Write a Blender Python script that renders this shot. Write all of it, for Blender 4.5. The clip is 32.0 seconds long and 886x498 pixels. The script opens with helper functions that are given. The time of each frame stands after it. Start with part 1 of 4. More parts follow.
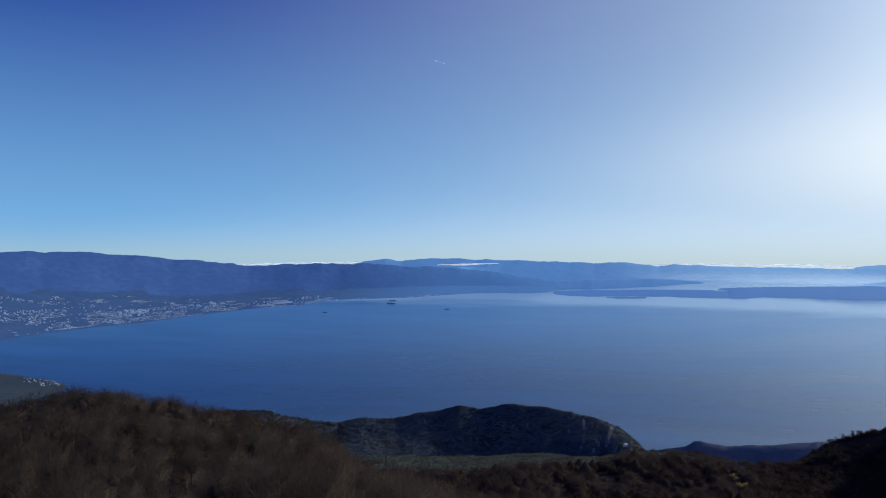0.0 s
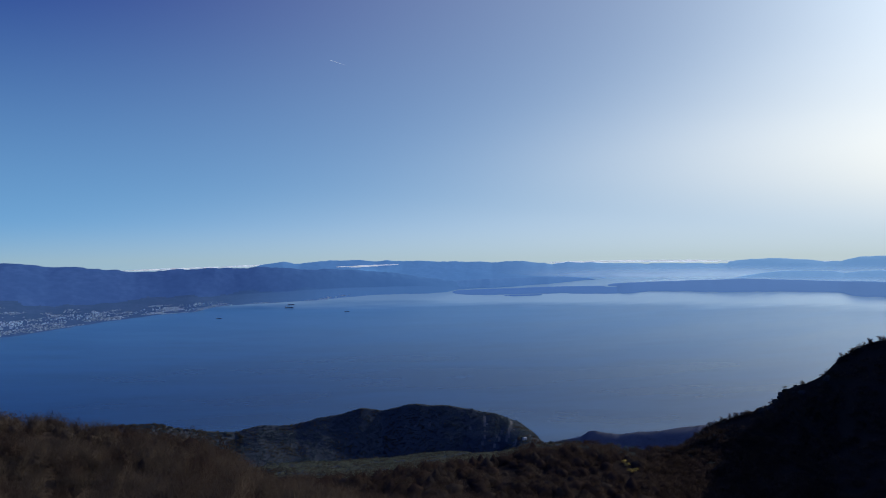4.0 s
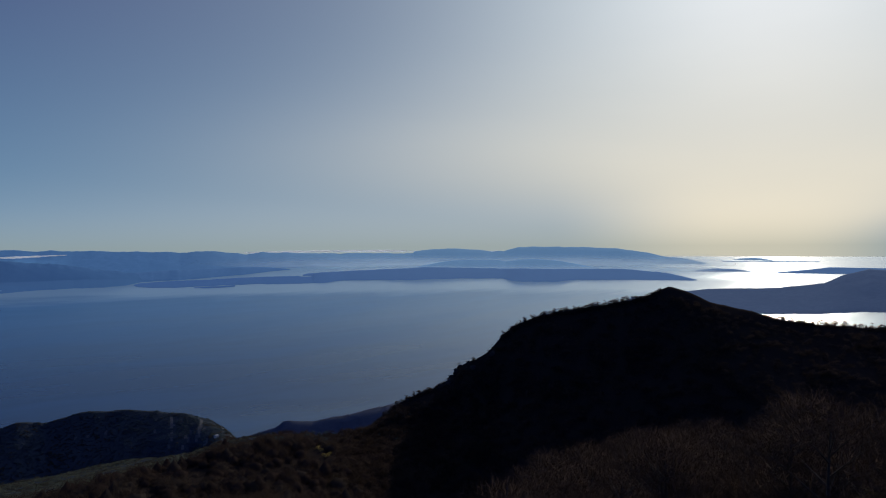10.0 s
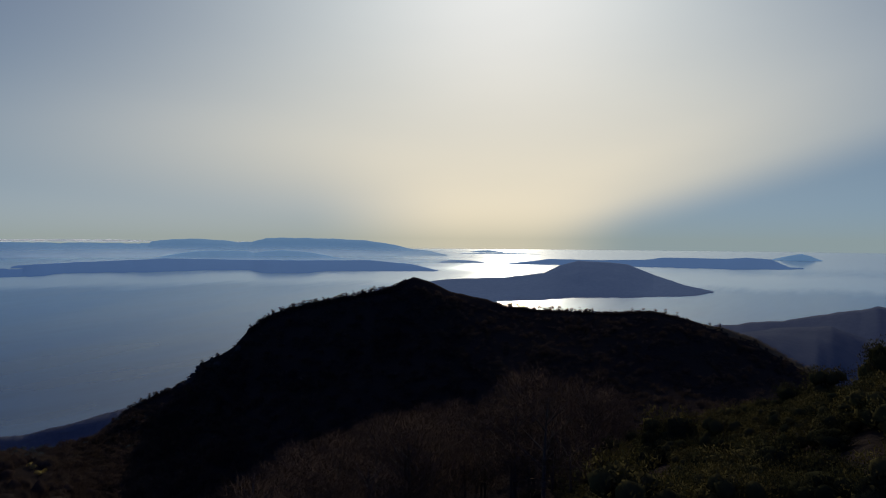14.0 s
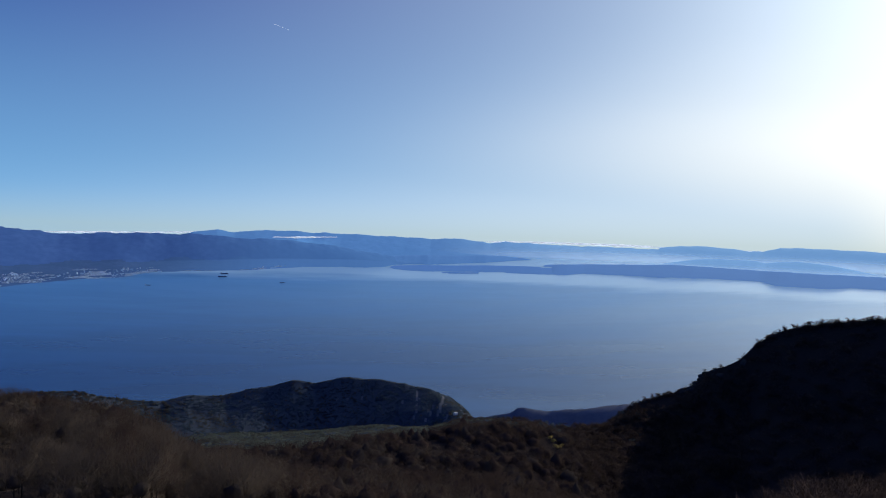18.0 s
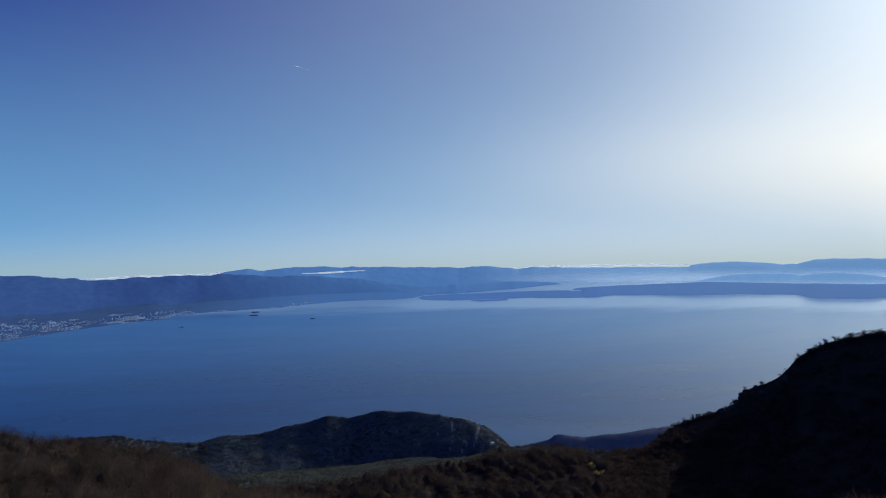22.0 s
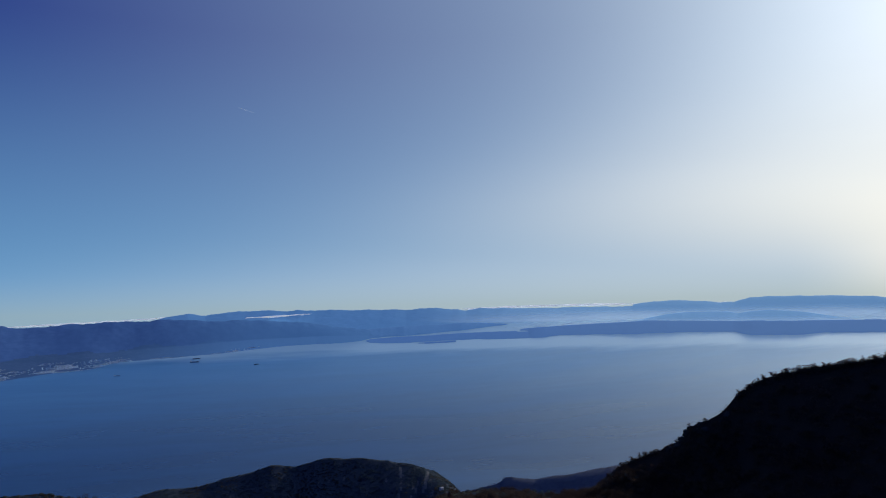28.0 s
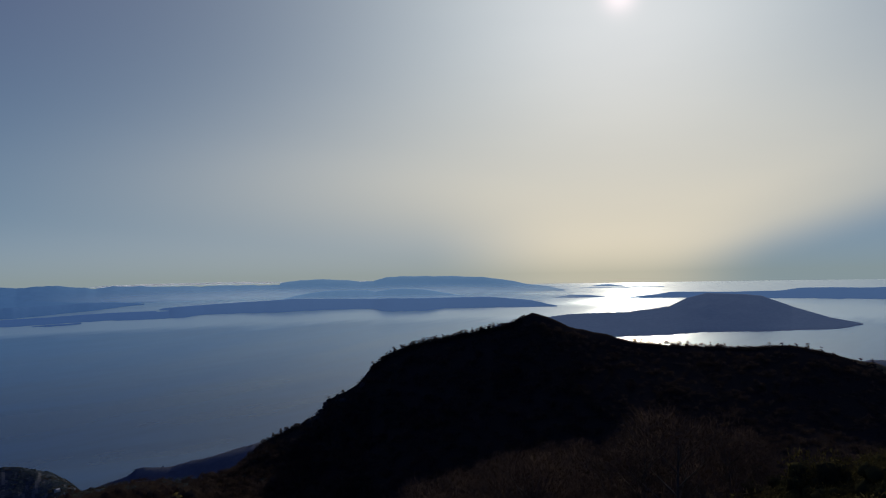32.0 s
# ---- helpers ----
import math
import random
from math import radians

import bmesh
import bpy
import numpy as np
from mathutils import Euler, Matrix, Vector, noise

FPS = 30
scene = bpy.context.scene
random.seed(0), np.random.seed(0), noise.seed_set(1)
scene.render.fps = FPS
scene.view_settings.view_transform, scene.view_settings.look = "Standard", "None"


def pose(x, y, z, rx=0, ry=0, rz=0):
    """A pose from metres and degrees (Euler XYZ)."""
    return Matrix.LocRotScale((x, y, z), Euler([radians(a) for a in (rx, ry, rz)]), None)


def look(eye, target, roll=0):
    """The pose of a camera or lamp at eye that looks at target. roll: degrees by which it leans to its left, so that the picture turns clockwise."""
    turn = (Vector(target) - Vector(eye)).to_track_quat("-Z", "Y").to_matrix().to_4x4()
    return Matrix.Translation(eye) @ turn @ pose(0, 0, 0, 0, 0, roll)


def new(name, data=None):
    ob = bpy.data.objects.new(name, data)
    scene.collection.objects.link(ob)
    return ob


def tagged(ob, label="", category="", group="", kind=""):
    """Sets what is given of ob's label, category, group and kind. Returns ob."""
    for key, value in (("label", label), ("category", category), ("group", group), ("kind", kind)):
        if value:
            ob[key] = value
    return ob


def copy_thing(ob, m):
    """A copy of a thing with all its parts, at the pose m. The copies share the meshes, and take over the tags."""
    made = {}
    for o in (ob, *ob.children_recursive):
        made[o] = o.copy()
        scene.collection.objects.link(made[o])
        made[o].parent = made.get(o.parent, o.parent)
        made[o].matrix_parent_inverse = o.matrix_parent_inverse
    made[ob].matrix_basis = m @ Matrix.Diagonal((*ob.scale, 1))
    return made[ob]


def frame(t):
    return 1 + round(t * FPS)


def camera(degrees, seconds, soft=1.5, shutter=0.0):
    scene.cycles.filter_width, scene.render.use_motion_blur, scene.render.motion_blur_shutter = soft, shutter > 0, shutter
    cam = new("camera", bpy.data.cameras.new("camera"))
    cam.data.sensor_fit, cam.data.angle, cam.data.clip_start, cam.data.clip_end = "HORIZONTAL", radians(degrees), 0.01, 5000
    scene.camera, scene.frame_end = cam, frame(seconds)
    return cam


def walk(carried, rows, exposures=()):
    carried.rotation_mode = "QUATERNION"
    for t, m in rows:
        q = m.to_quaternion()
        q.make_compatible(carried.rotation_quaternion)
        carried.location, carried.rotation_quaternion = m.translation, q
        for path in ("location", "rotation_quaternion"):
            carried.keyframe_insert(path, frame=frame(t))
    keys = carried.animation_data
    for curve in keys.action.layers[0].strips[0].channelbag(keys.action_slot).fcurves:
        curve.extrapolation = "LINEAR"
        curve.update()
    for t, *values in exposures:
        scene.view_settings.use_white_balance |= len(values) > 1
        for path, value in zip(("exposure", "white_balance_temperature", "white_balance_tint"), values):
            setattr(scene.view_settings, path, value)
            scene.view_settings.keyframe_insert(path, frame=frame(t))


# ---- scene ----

EYE = 400.0  # height of the lookout over the bay
cam = camera(65.8, 32.0, soft=1.05)
# seconds, heading clockwise from +Y, tilt up, roll (degrees); the camera only turns where it stands
TURNS = [
    (0, -0.06, 0.68, 0.66), (0.5, 2.85, 0.75, 0.87), (1, 4.77, 0.81, 0.99), (1.5, 6.28, 0.95, 1.38),
    (2, 6.44, 0.75, 0.83), (2.5, 6.50, 0.89, 0.58), (3, 6.92, 0.89, 0.28), (3.5, 8.53, 0.99, -0.14),
    (5.5, 7.03, -0.28, -1.67), (6, 7.39, 1.68, -1.24), (6.5, 9.28, 2.13, -0.29), (7, 11.65, 1.90, 0.12),
    (7.5, 16.79, 1.71, 0.38), (8, 22.69, 1.22, 0.24), (8.5, 28.17, -0.21, 0.51), (9, 31.21, -0.17, 0.19),
    (9.5, 32.65, -0.04, -0.08), (10, 33.40, -0.19, -0.30), (10.5, 36.53, -0.11, -0.11), (11, 41.16, -0.10, -0.30),
    (11.5, 45.62, -0.19, 0.00), (12, 49.56, -0.55, 0.12), (12.5, 52.60, -0.65, 0.12), (13, 54.62, -0.71, 0.25),
    (13.5, 55.71, -0.89, 0.47), (14, 54.10, -0.89, 0.38), (14.5, 48.12, -0.94, 0.70), (15, 41.40, -0.83, 1.43),
    (15.5, 33.33, -0.81, 1.67), (17.5, 13.64, -1.38, 2.28), (18, 13.44, -1.16, 2.05), (18.5, 13.25, -0.69, 1.77),
    (19, 12.83, 0.46, 1.72), (19.5, 13.24, 0.76, 1.91), (20, 13.74, 0.14, 1.13), (20.5, 12.65, 0.38, -0.00),
    (21, 11.48, 0.56, -0.39), (21.5, 11.37, 0.93, -0.45), (22, 11.15, 1.23, -0.82), (22.5, 10.75, 0.36, -1.21),
    (23, 10.04, -0.00, -1.29), (23.5, 9.97, -1.35, -1.49), (24, 11.39, -1.87, -1.37), (24.5, 11.94, -1.63, -1.32),
    (26.5, 10.82, 1.24, -0.24), (27, 9.81, 1.28, -0.29), (27.5, 11.44, 3.16, -1.86), (28, 15.64, 4.64, -1.55),
    (28.5, 19.59, 3.89, -1.17), (29, 24.98, 3.74, -1.11), (29.5, 31.47, 3.26, -0.22), (30, 34.88, 2.68, -1.03),
    (30.5, 36.31, 2.85, -0.57), (31, 38.22, 2.40, -0.73), (31.5, 41.23, 2.49, -1.15), (32, 44.36, 2.19, -1.08),
]
STAND = Vector((0.05, 0.03, EYE))
walk(cam, [(t, pose(*STAND, 90 + tilt, 0, -head) @ pose(0, 0, 0, 0, 0, roll)) for t, head, tilt, roll in TURNS],
     exposures=[(0, 0.04, 6600, 10), (1, -0.10, 6600, 10), (2, -0.12, 6600, 10), (3, -0.20, 6600, 10), (5, -0.08, 6600, 10), (6, -0.02, 6600, 10), (6.5, -0.14, 6600, 10), (7, -0.28, 6650, 10), (7.5, -0.40, 6700, 10), (8.3, -0.51, 6720, 10), (9, -0.68, 6800, 10), (10.5, -0.84, 7080, 10), (13, -0.86, 7420, 10),
                (14.2, -0.86, 7420, 10), (15.5, -0.74, 7120, 10), (17.5, -0.05, 6650, 10), (18, 0.0, 6620, 10), (19, -0.22, 6600, 10), (20, -0.22, 6600, 10), (22.5, -0.18, 6600, 10), (24, -0.12, 6600, 10), (25.2, -0.10, 6600, 10), (26.8, -0.15, 6600, 10), (28, -0.40, 6540, 10), (29, -0.62, 6650, 10),
                (30, -0.94, 6800, 10), (31, -0.94, 6920, 10), (32, -1.02, 7120, 10)])

# ---------------------------------------------------------------- light
SUN_AZ, SUN_EL = 59.4, 21.6


def bearing(az, el=0.0):
    a, e = radians(az), radians(el)
    return Vector((math.sin(a) * math.cos(e), math.cos(a) * math.cos(e), math.sin(e)))


SUN_DIR = bearing(SUN_AZ, SUN_EL)
sun_data = bpy.data.lights.new("sun", "SUN")
sun_data.energy, sun_data.angle, sun_data.color = 2.6, radians(0.6), (1.0, 0.93, 0.82)
sun = new("sun", sun_data)
sun.matrix_world = look(STAND + SUN_DIR * 100, STAND)


class Nodes:
    """Short-hand to wire a node tree."""

    def __init__(self, tree):
        self.t = tree
        tree.nodes.clear()

    def add(self, kind, sets=None, **links):
        n = self.t.nodes.new(kind)
        for key, value in (sets or {}).items():
            if key in ("blend_type", "data_type", "operation", "sky_type", "sun_disc", "sun_elevation", "sun_rotation", "air_density", "dust_density",
                       "ozone_density", "altitude", "noise_dimensions", "clamp", "use_clamp", "clamp_factor", "interpolation_type", "feature", "noise_type"):
                setattr(n, key, value)
        for key, value in links.items():
            self.put(n, key, value)
        return n

    def put(self, n, key, value):
        sock = n.inputs[int(key[1:])] if key[0] == "i" and key[1:].isdigit() else n.inputs[key.replace("_", " ")]
        if hasattr(value, "is_output"):
            self.t.links.new(value, sock)
        else:
            sock.default_value = value

    def math(self, op, a, b=0.0, c=0.0, clamp=False):
        n = self.add("ShaderNodeMath", {"operation": op, "use_clamp": clamp}, i0=a, i1=b, i2=c)
        return n.outputs[0]

    def mix(self, fac, a, b, mode="MIX"):
        n = self.add("ShaderNodeMix", {"data_type": "RGBA", "blend_type": mode, "clamp_factor": True}, i0=fac, i6=a, i7=b)
        return n.outputs[2]

    def noise(self, vec, scale, detail=4.0, rough=0.55):
        n = self.add("ShaderNodeTexNoise", {}, Vector=vec, Scale=scale, Detail=detail, Roughness=rough)
        return n.outputs[0]

    def ramp(self, x, lo, hi, a=0.0, b=1.0):
        n = self.add("ShaderNodeMapRange", {"interpolation_type": "SMOOTHSTEP"}, i0=x, i1=lo, i2=hi, i3=a, i4=b)
        return n.outputs[0]


world = bpy.data.worlds.new("sky")
scene.world = world
world.use_nodes = True
N = Nodes(world.node_tree)
sky = N.add("ShaderNodeTexSky", {"sky_type": "NISHITA", "sun_disc": False, "sun_elevation": radians(SUN_EL), "sun_rotation": radians(SUN_AZ),
                                 "air_density": 1.0, "dust_density": 0.6, "ozone_density": 3.0, "altitude": 1400.0})
where = N.add("ShaderNodeTexCoord").outputs["Generated"]
near_sun = N.add("ShaderNodeVectorMath", {"operation": "DOT_PRODUCT"}, i0=where, i1=tuple(SUN_DIR)).outputs["Value"]
near_sun = N.math("MAXIMUM", near_sun, 0.0)
height = N.add("ShaderNodeSeparateXYZ", {}, i0=where).outputs[2]
aside = N.add("ShaderNodeVectorMath", {"operation": "DOT_PRODUCT"}, i0=where, i1=tuple(bearing(SUN_AZ + 90))).outputs["Value"]
up = N.math("MAXIMUM", height, 0.0)
blue = N.mix(1.0, sky.outputs[0], (0.020, 0.036, 0.085, 1), "MULTIPLY")
blue = N.mix(0.8, blue, (0.004, 0.034, 0.300, 1))
low = N.math("POWER", N.math("SUBTRACT", 1.0, N.math("MULTIPLY", up, 2.69), clamp=True), 1.2)
blue = N.mix(low, blue, (0.193, 0.468, 0.800, 1))


def veil_edge(slope, shift, soft, depth, lo, hi, side):
    """Where the veil thins out below a line that climbs away from the sun on one side."""
    off = N.math("MULTIPLY", aside, side)
    below = N.math("SUBTRACT", 1.0, N.ramp(N.math("SUBTRACT", up, N.math("MULTIPLY_ADD", off, slope, shift)), -soft[0], soft[1]))
    return N.math("SUBTRACT", 1.0, N.math("MULTIPLY", N.math("MULTIPLY", below, N.ramp(off, lo, hi)), depth))


SUNWARD = [veil_edge(0.31, -0.005, (0.05, 0.02), 0.72, 0.0, 0.2, 1.0), veil_edge(0.40, 0.01, (0.10, 0.05), 0.62, -0.02, 0.2, 1.0), veil_edge(0.134, 0.046, (0.07, 0.07), 0.72, 0.05, 0.3, -1.0)]
clear_air = N.math("MULTIPLY_ADD", SUNWARD[0], 0.55, 0.45)
blue = N.mix(N.math("MULTIPLY", N.math("MULTIPLY", N.math("POWER", near_sun, 2.04), 0.67), clear_air), blue, (0.54, 0.735, 0.92, 1))
# a thin high veil round the sun, which thins out on both sides near the horizon
veil_amount = N.math("MULTIPLY", N.math("POWER", near_sun, N.ramp(up, 0.0, 0.4, 1.0, 18.0)), 0.93)
for edge in SUNWARD:
    veil_amount = N.math("MULTIPLY", veil_amount, edge)
streak = N.noise(N.add("ShaderNodeMapping", {}, i0=where, i3=(1.5, 1.5, 7.0)).outputs[0], 1.6, 3.0)
veil_amount = N.math("MULTIPLY", veil_amount, N.ramp(streak, 0.2, 0.8, 0.97, 1.03))
warm = N.mix(N.ramp(up, 0.0, 0.37), (1.55, 1.44, 1.18, 1), (1.27, 1.45, 1.60, 1))
veil = N.mix(veil_amount, blue, warm)
haze = N.math("MULTIPLY", N.math("POWER", N.math("SUBTRACT", 1.0, N.math("MULTIPLY", up, 17.4), clamp=True), 2.0), 0.45)
veil = N.mix(haze, veil, (0.46, 0.55, 0.48, 1))
core = N.math("MULTIPLY_ADD", N.math("POWER", near_sun, 4500.0), 0.75, N.math("MULTIPLY", N.math("POWER", near_sun, 70.0), 0.16))
veil = N.mix(1.0, veil, N.add("ShaderNodeCombineColor", {}, i0=core, i1=N.math("MULTIPLY", core, 0.7), i2=N.math("MULTIPLY", core, 0.8)).outputs[0], "ADD")
back = N.add("ShaderNodeBackground", {}, Color=veil, Strength=1.0)
N.t.links.new(back.outputs[0], N.add("ShaderNodeOutputWorld").inputs[0])

# ---------------------------------------------------------------- materials


def coords(n):
    return n.add("ShaderNodeNewGeometry").outputs["Position"]


def surface(name, colours, scales, rough=0.9, bump=0.0, bump_scale=1.0, spec=0.0, island=0.0, air=None, east_haze=None, thin=0.0):
    """A rough surface whose colour wanders between three tones at two sizes."""
    mat = bpy.data.materials.new(name)
    mat.use_nodes = True
    n = Nodes(mat.node_tree)
    p = coords(n)
    big = n.ramp(n.noise(p, scales[0], 5.0), 0.35, 0.65)
    fine = n.ramp(n.noise(p, scales[1], 3.0), 0.3, 0.7)
    c = n.mix(big, (*colours[0], 1), (*colours[1], 1))
    c = n.mix(n.math("MULTIPLY", fine, 0.6), c, (*colours[2], 1))
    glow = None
    if east_haze:  # haze painted thicker towards the east, into base colour and glow
        east = n.ramp(n.add("ShaderNodeSeparateXYZ", {}, i0=p).outputs[0], east_haze[2], east_haze[3])
        c = n.mix(east, c, (*east_haze[0], 1))
        glow = n.mix(east, (*air, 1), (*east_haze[1], 1))
    if island:
        rnd = n.add("ShaderNodeNewGeometry").outputs["Random Per Island"]
        c = n.mix(1.0, c, n.add("ShaderNodeCombineColor", {}, i0=n.math("MULTIPLY_ADD", rnd, island, 1 - island / 2), i1=n.math("MULTIPLY_ADD", rnd, island, 1 - island / 2),
                                i2=n.math("MULTIPLY_ADD", rnd, island, 1 - island / 2)).outputs[0], "MULTIPLY")
    b = n.add("ShaderNodeBsdfPrincipled", {}, Base_Color=c, Roughness=rough)
    b.inputs["Specular IOR Level"].default_value = spec
    if air:  # haze before a distant backdrop, put in as an even glow of the land itself
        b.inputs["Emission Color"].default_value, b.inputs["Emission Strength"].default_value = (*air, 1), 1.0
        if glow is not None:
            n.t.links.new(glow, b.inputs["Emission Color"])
    if bump:
        n.t.links.new(n.add("ShaderNodeBump", {}, Strength=bump, Distance=bump_scale, Height=n.noise(p, scales[1] * 2, 4.0)).outputs[0], b.inputs["Normal"])
    out = b.outputs[0]
    if thin:  # light comes through and round thin twigs and leaves
        out = n.add("ShaderNodeMixShader", {}, i0=thin, i1=out, i2=n.add("ShaderNodeBsdfTranslucent", {}, Color=c).outputs[0]).outputs[0]
    n.t.links.new(out, n.add("ShaderNodeOutputMaterial").inputs[0])
    return mat


M_FOREST_FLOOR = surface("forest_floor", [(0.030, 0.024, 0.021), (0.038, 0.029, 0.025), (0.023, 0.019, 0.018)], (0.03, 0.6), bump=0.6)
M_LITTER = surface("leaf_litter", [(0.060, 0.045, 0.034), (0.074, 0.055, 0.041), (0.046, 0.035, 0.027)], (0.03, 0.5), bump=0.5)
# Far lands: distance haze painted in as blue base colour plus a glow.
M_FAR_LAND = surface("far_land_haze_tint", [(0.042, 0.100, 0.24), (0.058, 0.122, 0.275), (0.032, 0.080, 0.20)], (0.004, 0.03), air=(0.019, 0.043, 0.120), east_haze=((0.065, 0.15, 0.29), (0.044, 0.112, 0.250), -800.0, 450.0))
M_COAST = surface("far_coast_haze_tint", [(0.042, 0.086, 0.17), (0.057, 0.105, 0.20), (0.032, 0.070, 0.145)], (0.01, 0.06), air=(0.017, 0.037, 0.090), east_haze=((0.06, 0.14, 0.28), (0.041, 0.105, 0.242), -900.0, 200.0))
# Town walls: bluish haze painted into their pale colour.
M_TOWN = surface("town_wall_haze_tint", [(0.52, 0.65, 0.74), (0.74, 0.86, 0.94), (0.28, 0.37, 0.45)], (0.02, 0.3), island=0.8)
M_FAR_RANGE = surface("far_range_haze_tint", [(0.075, 0.18, 0.34), (0.09, 0.20, 0.37), (0.062, 0.155, 0.30)], (0.004, 0.03), air=(0.052, 0.132, 0.290), east_haze=((0.16, 0.25, 0.38), (0.135, 0.280, 0.470), 700.0, 2300.0))
M_ISLAND = surface("island_haze_tint", [(0.032, 0.075, 0.19), (0.042, 0.09, 0.21), (0.025, 0.062, 0.17)], (0.006, 0.04), air=(0.062, 0.146, 0.345), east_haze=((0.04, 0.09, 0.21), (0.094, 0.190, 0.385), 900.0, 2500.0))
M_POINT = surface("point_haze_tint", [(0.075, 0.15, 0.29), (0.09, 0.17, 0.32), (0.06, 0.13, 0.26)], (0.006, 0.04), air=(0.060, 0.148, 0.320))
M_FARTHEST = surface("farthest_haze_tint", [(0.16, 0.25, 0.38), (0.18, 0.27, 0.41), (0.14, 0.23, 0.35)], (0.004, 0.03), air=(0.135, 0.280, 0.470))
M_PEAK = surface("peak_haze_tint", [(0.085, 0.12, 0.20), (0.10, 0.14, 0.22), (0.07, 0.105, 0.175)], (0.006, 0.05), air=(0.052, 0.084, 0.150))
# Hill floor and ridges: haze painted in as raised, bluish base colours.
M_GREEN_FLOOR = surface("evergreen_floor_haze_tint", [(0.056, 0.070, 0.084), (0.064, 0.077, 0.090), (0.045, 0.058, 0.073)], (0.02, 0.3), bump=0.6)
M_RIDGE = surface("mid_ridge_haze_tint", [(0.12, 0.135, 0.165), (0.14, 0.152, 0.178), (0.098, 0.112, 0.145)], (0.012, 0.12), bump=0.35, bump_scale=1.5)
M_RIDGE_B = surface("near_ridge_haze_tint", [(0.098, 0.118, 0.160), (0.114, 0.132, 0.168), (0.080, 0.098, 0.140)], (0.012, 0.12), bump=0.35, bump_scale=1.5)
M_FAR_RIDGE = surface("far_ridge_haze_tint", [(0.110, 0.136, 0.190), (0.126, 0.150, 0.200), (0.092, 0.116, 0.166)], (0.008, 0.1), bump=0.35, bump_scale=1.5)
M_GRASS = surface("dry_grass", [(0.26, 0.20, 0.125), (0.33, 0.25, 0.16), (0.17, 0.13, 0.085)], (0.08, 0.6), bump=0.8, thin=0.55)
M_MIST = bpy.data.materials.new("sea_mist_and_haze")
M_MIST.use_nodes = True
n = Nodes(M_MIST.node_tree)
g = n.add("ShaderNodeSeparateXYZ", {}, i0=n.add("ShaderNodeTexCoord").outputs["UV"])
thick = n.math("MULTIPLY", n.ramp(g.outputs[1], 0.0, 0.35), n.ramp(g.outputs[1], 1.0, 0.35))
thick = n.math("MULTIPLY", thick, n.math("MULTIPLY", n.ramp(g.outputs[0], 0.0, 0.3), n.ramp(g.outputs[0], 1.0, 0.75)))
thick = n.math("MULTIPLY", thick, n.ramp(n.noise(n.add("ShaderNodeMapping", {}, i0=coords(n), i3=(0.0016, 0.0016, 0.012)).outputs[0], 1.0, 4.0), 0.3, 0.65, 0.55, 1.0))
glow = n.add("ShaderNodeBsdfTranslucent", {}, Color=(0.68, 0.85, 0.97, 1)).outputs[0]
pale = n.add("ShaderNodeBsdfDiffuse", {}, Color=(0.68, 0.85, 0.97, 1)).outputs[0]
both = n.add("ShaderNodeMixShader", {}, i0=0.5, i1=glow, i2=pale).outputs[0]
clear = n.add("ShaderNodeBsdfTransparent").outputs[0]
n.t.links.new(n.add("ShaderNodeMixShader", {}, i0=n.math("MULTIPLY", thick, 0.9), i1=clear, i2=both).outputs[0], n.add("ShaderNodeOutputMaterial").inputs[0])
M_TWIG = surface("bare_twigs", [(0.096, 0.077, 0.063), (0.114, 0.091, 0.074), (0.079, 0.063, 0.052)], (0.05, 0.5), thin=0.45)
M_SPUR_TWIG = surface("reddish_twigs", [(0.064, 0.046, 0.038), (0.077, 0.054, 0.043), (0.052, 0.038, 0.032)], (0.05, 0.4), thin=0.4)
M_SPUR_DEEP = surface("deep_brown_twigs", [(0.051, 0.038, 0.032), (0.062, 0.046, 0.038), (0.040, 0.030, 0.026)], (0.05, 0.4), thin=0.4)
M_TWIG_DEEP = surface("dark_bare_twigs", [(0.078, 0.063, 0.052), (0.091, 0.073, 0.060), (0.063, 0.051, 0.043)], (0.05, 0.5), thin=0.45)
# Darker twig copies for near slope and hill: shade put into the colour.
M_NEAR_TWIG = surface("shaded_slope_twigs", [(0.074, 0.053, 0.044), (0.090, 0.065, 0.053), (0.056, 0.042, 0.036)], (0.15, 0.8), thin=0.1)
M_HILL_TWIG = surface("shade_darkened_twigs", [(0.072, 0.054, 0.047), (0.090, 0.067, 0.057), (0.056, 0.043, 0.039)], (0.02, 0.3), thin=0.3)
M_BARK = surface("grey_bark", [(0.10, 0.085, 0.07), (0.14, 0.12, 0.10), (0.06, 0.05, 0.04)], (0.8, 5.0), bump=0.3, bump_scale=0.05)
# Blue in these leaves is haze over the middle hill, painted in.
M_EVERGREEN = surface("evergreen_haze_tint", [(0.062, 0.090, 0.108), (0.074, 0.103, 0.118), (0.049, 0.075, 0.095)], (0.012, 0.2), island=0.08, thin=0.5)
M_OLIVE = surface("olive_brown_wood", [(0.081, 0.078, 0.062), (0.098, 0.091, 0.068), (0.063, 0.065, 0.056)], (0.012, 0.2), island=0.08, thin=0.5)
M_PALE_WOOD = surface("pale_green_wood", [(0.098, 0.112, 0.082), (0.120, 0.130, 0.088), (0.074, 0.090, 0.074)], (0.02, 0.2), island=0.15)
M_SHRUB = surface("shrub_leaves", [(0.070, 0.062, 0.026), (0.094, 0.080, 0.032), (0.046, 0.044, 0.022)], (0.25, 2.5), thin=0.2)
M_SHRUB_DEEP = surface("deep_shrub_leaves", [(0.036, 0.036, 0.018), (0.046, 0.045, 0.021), (0.026, 0.028, 0.015)], (0.25, 2.5), thin=0.2)
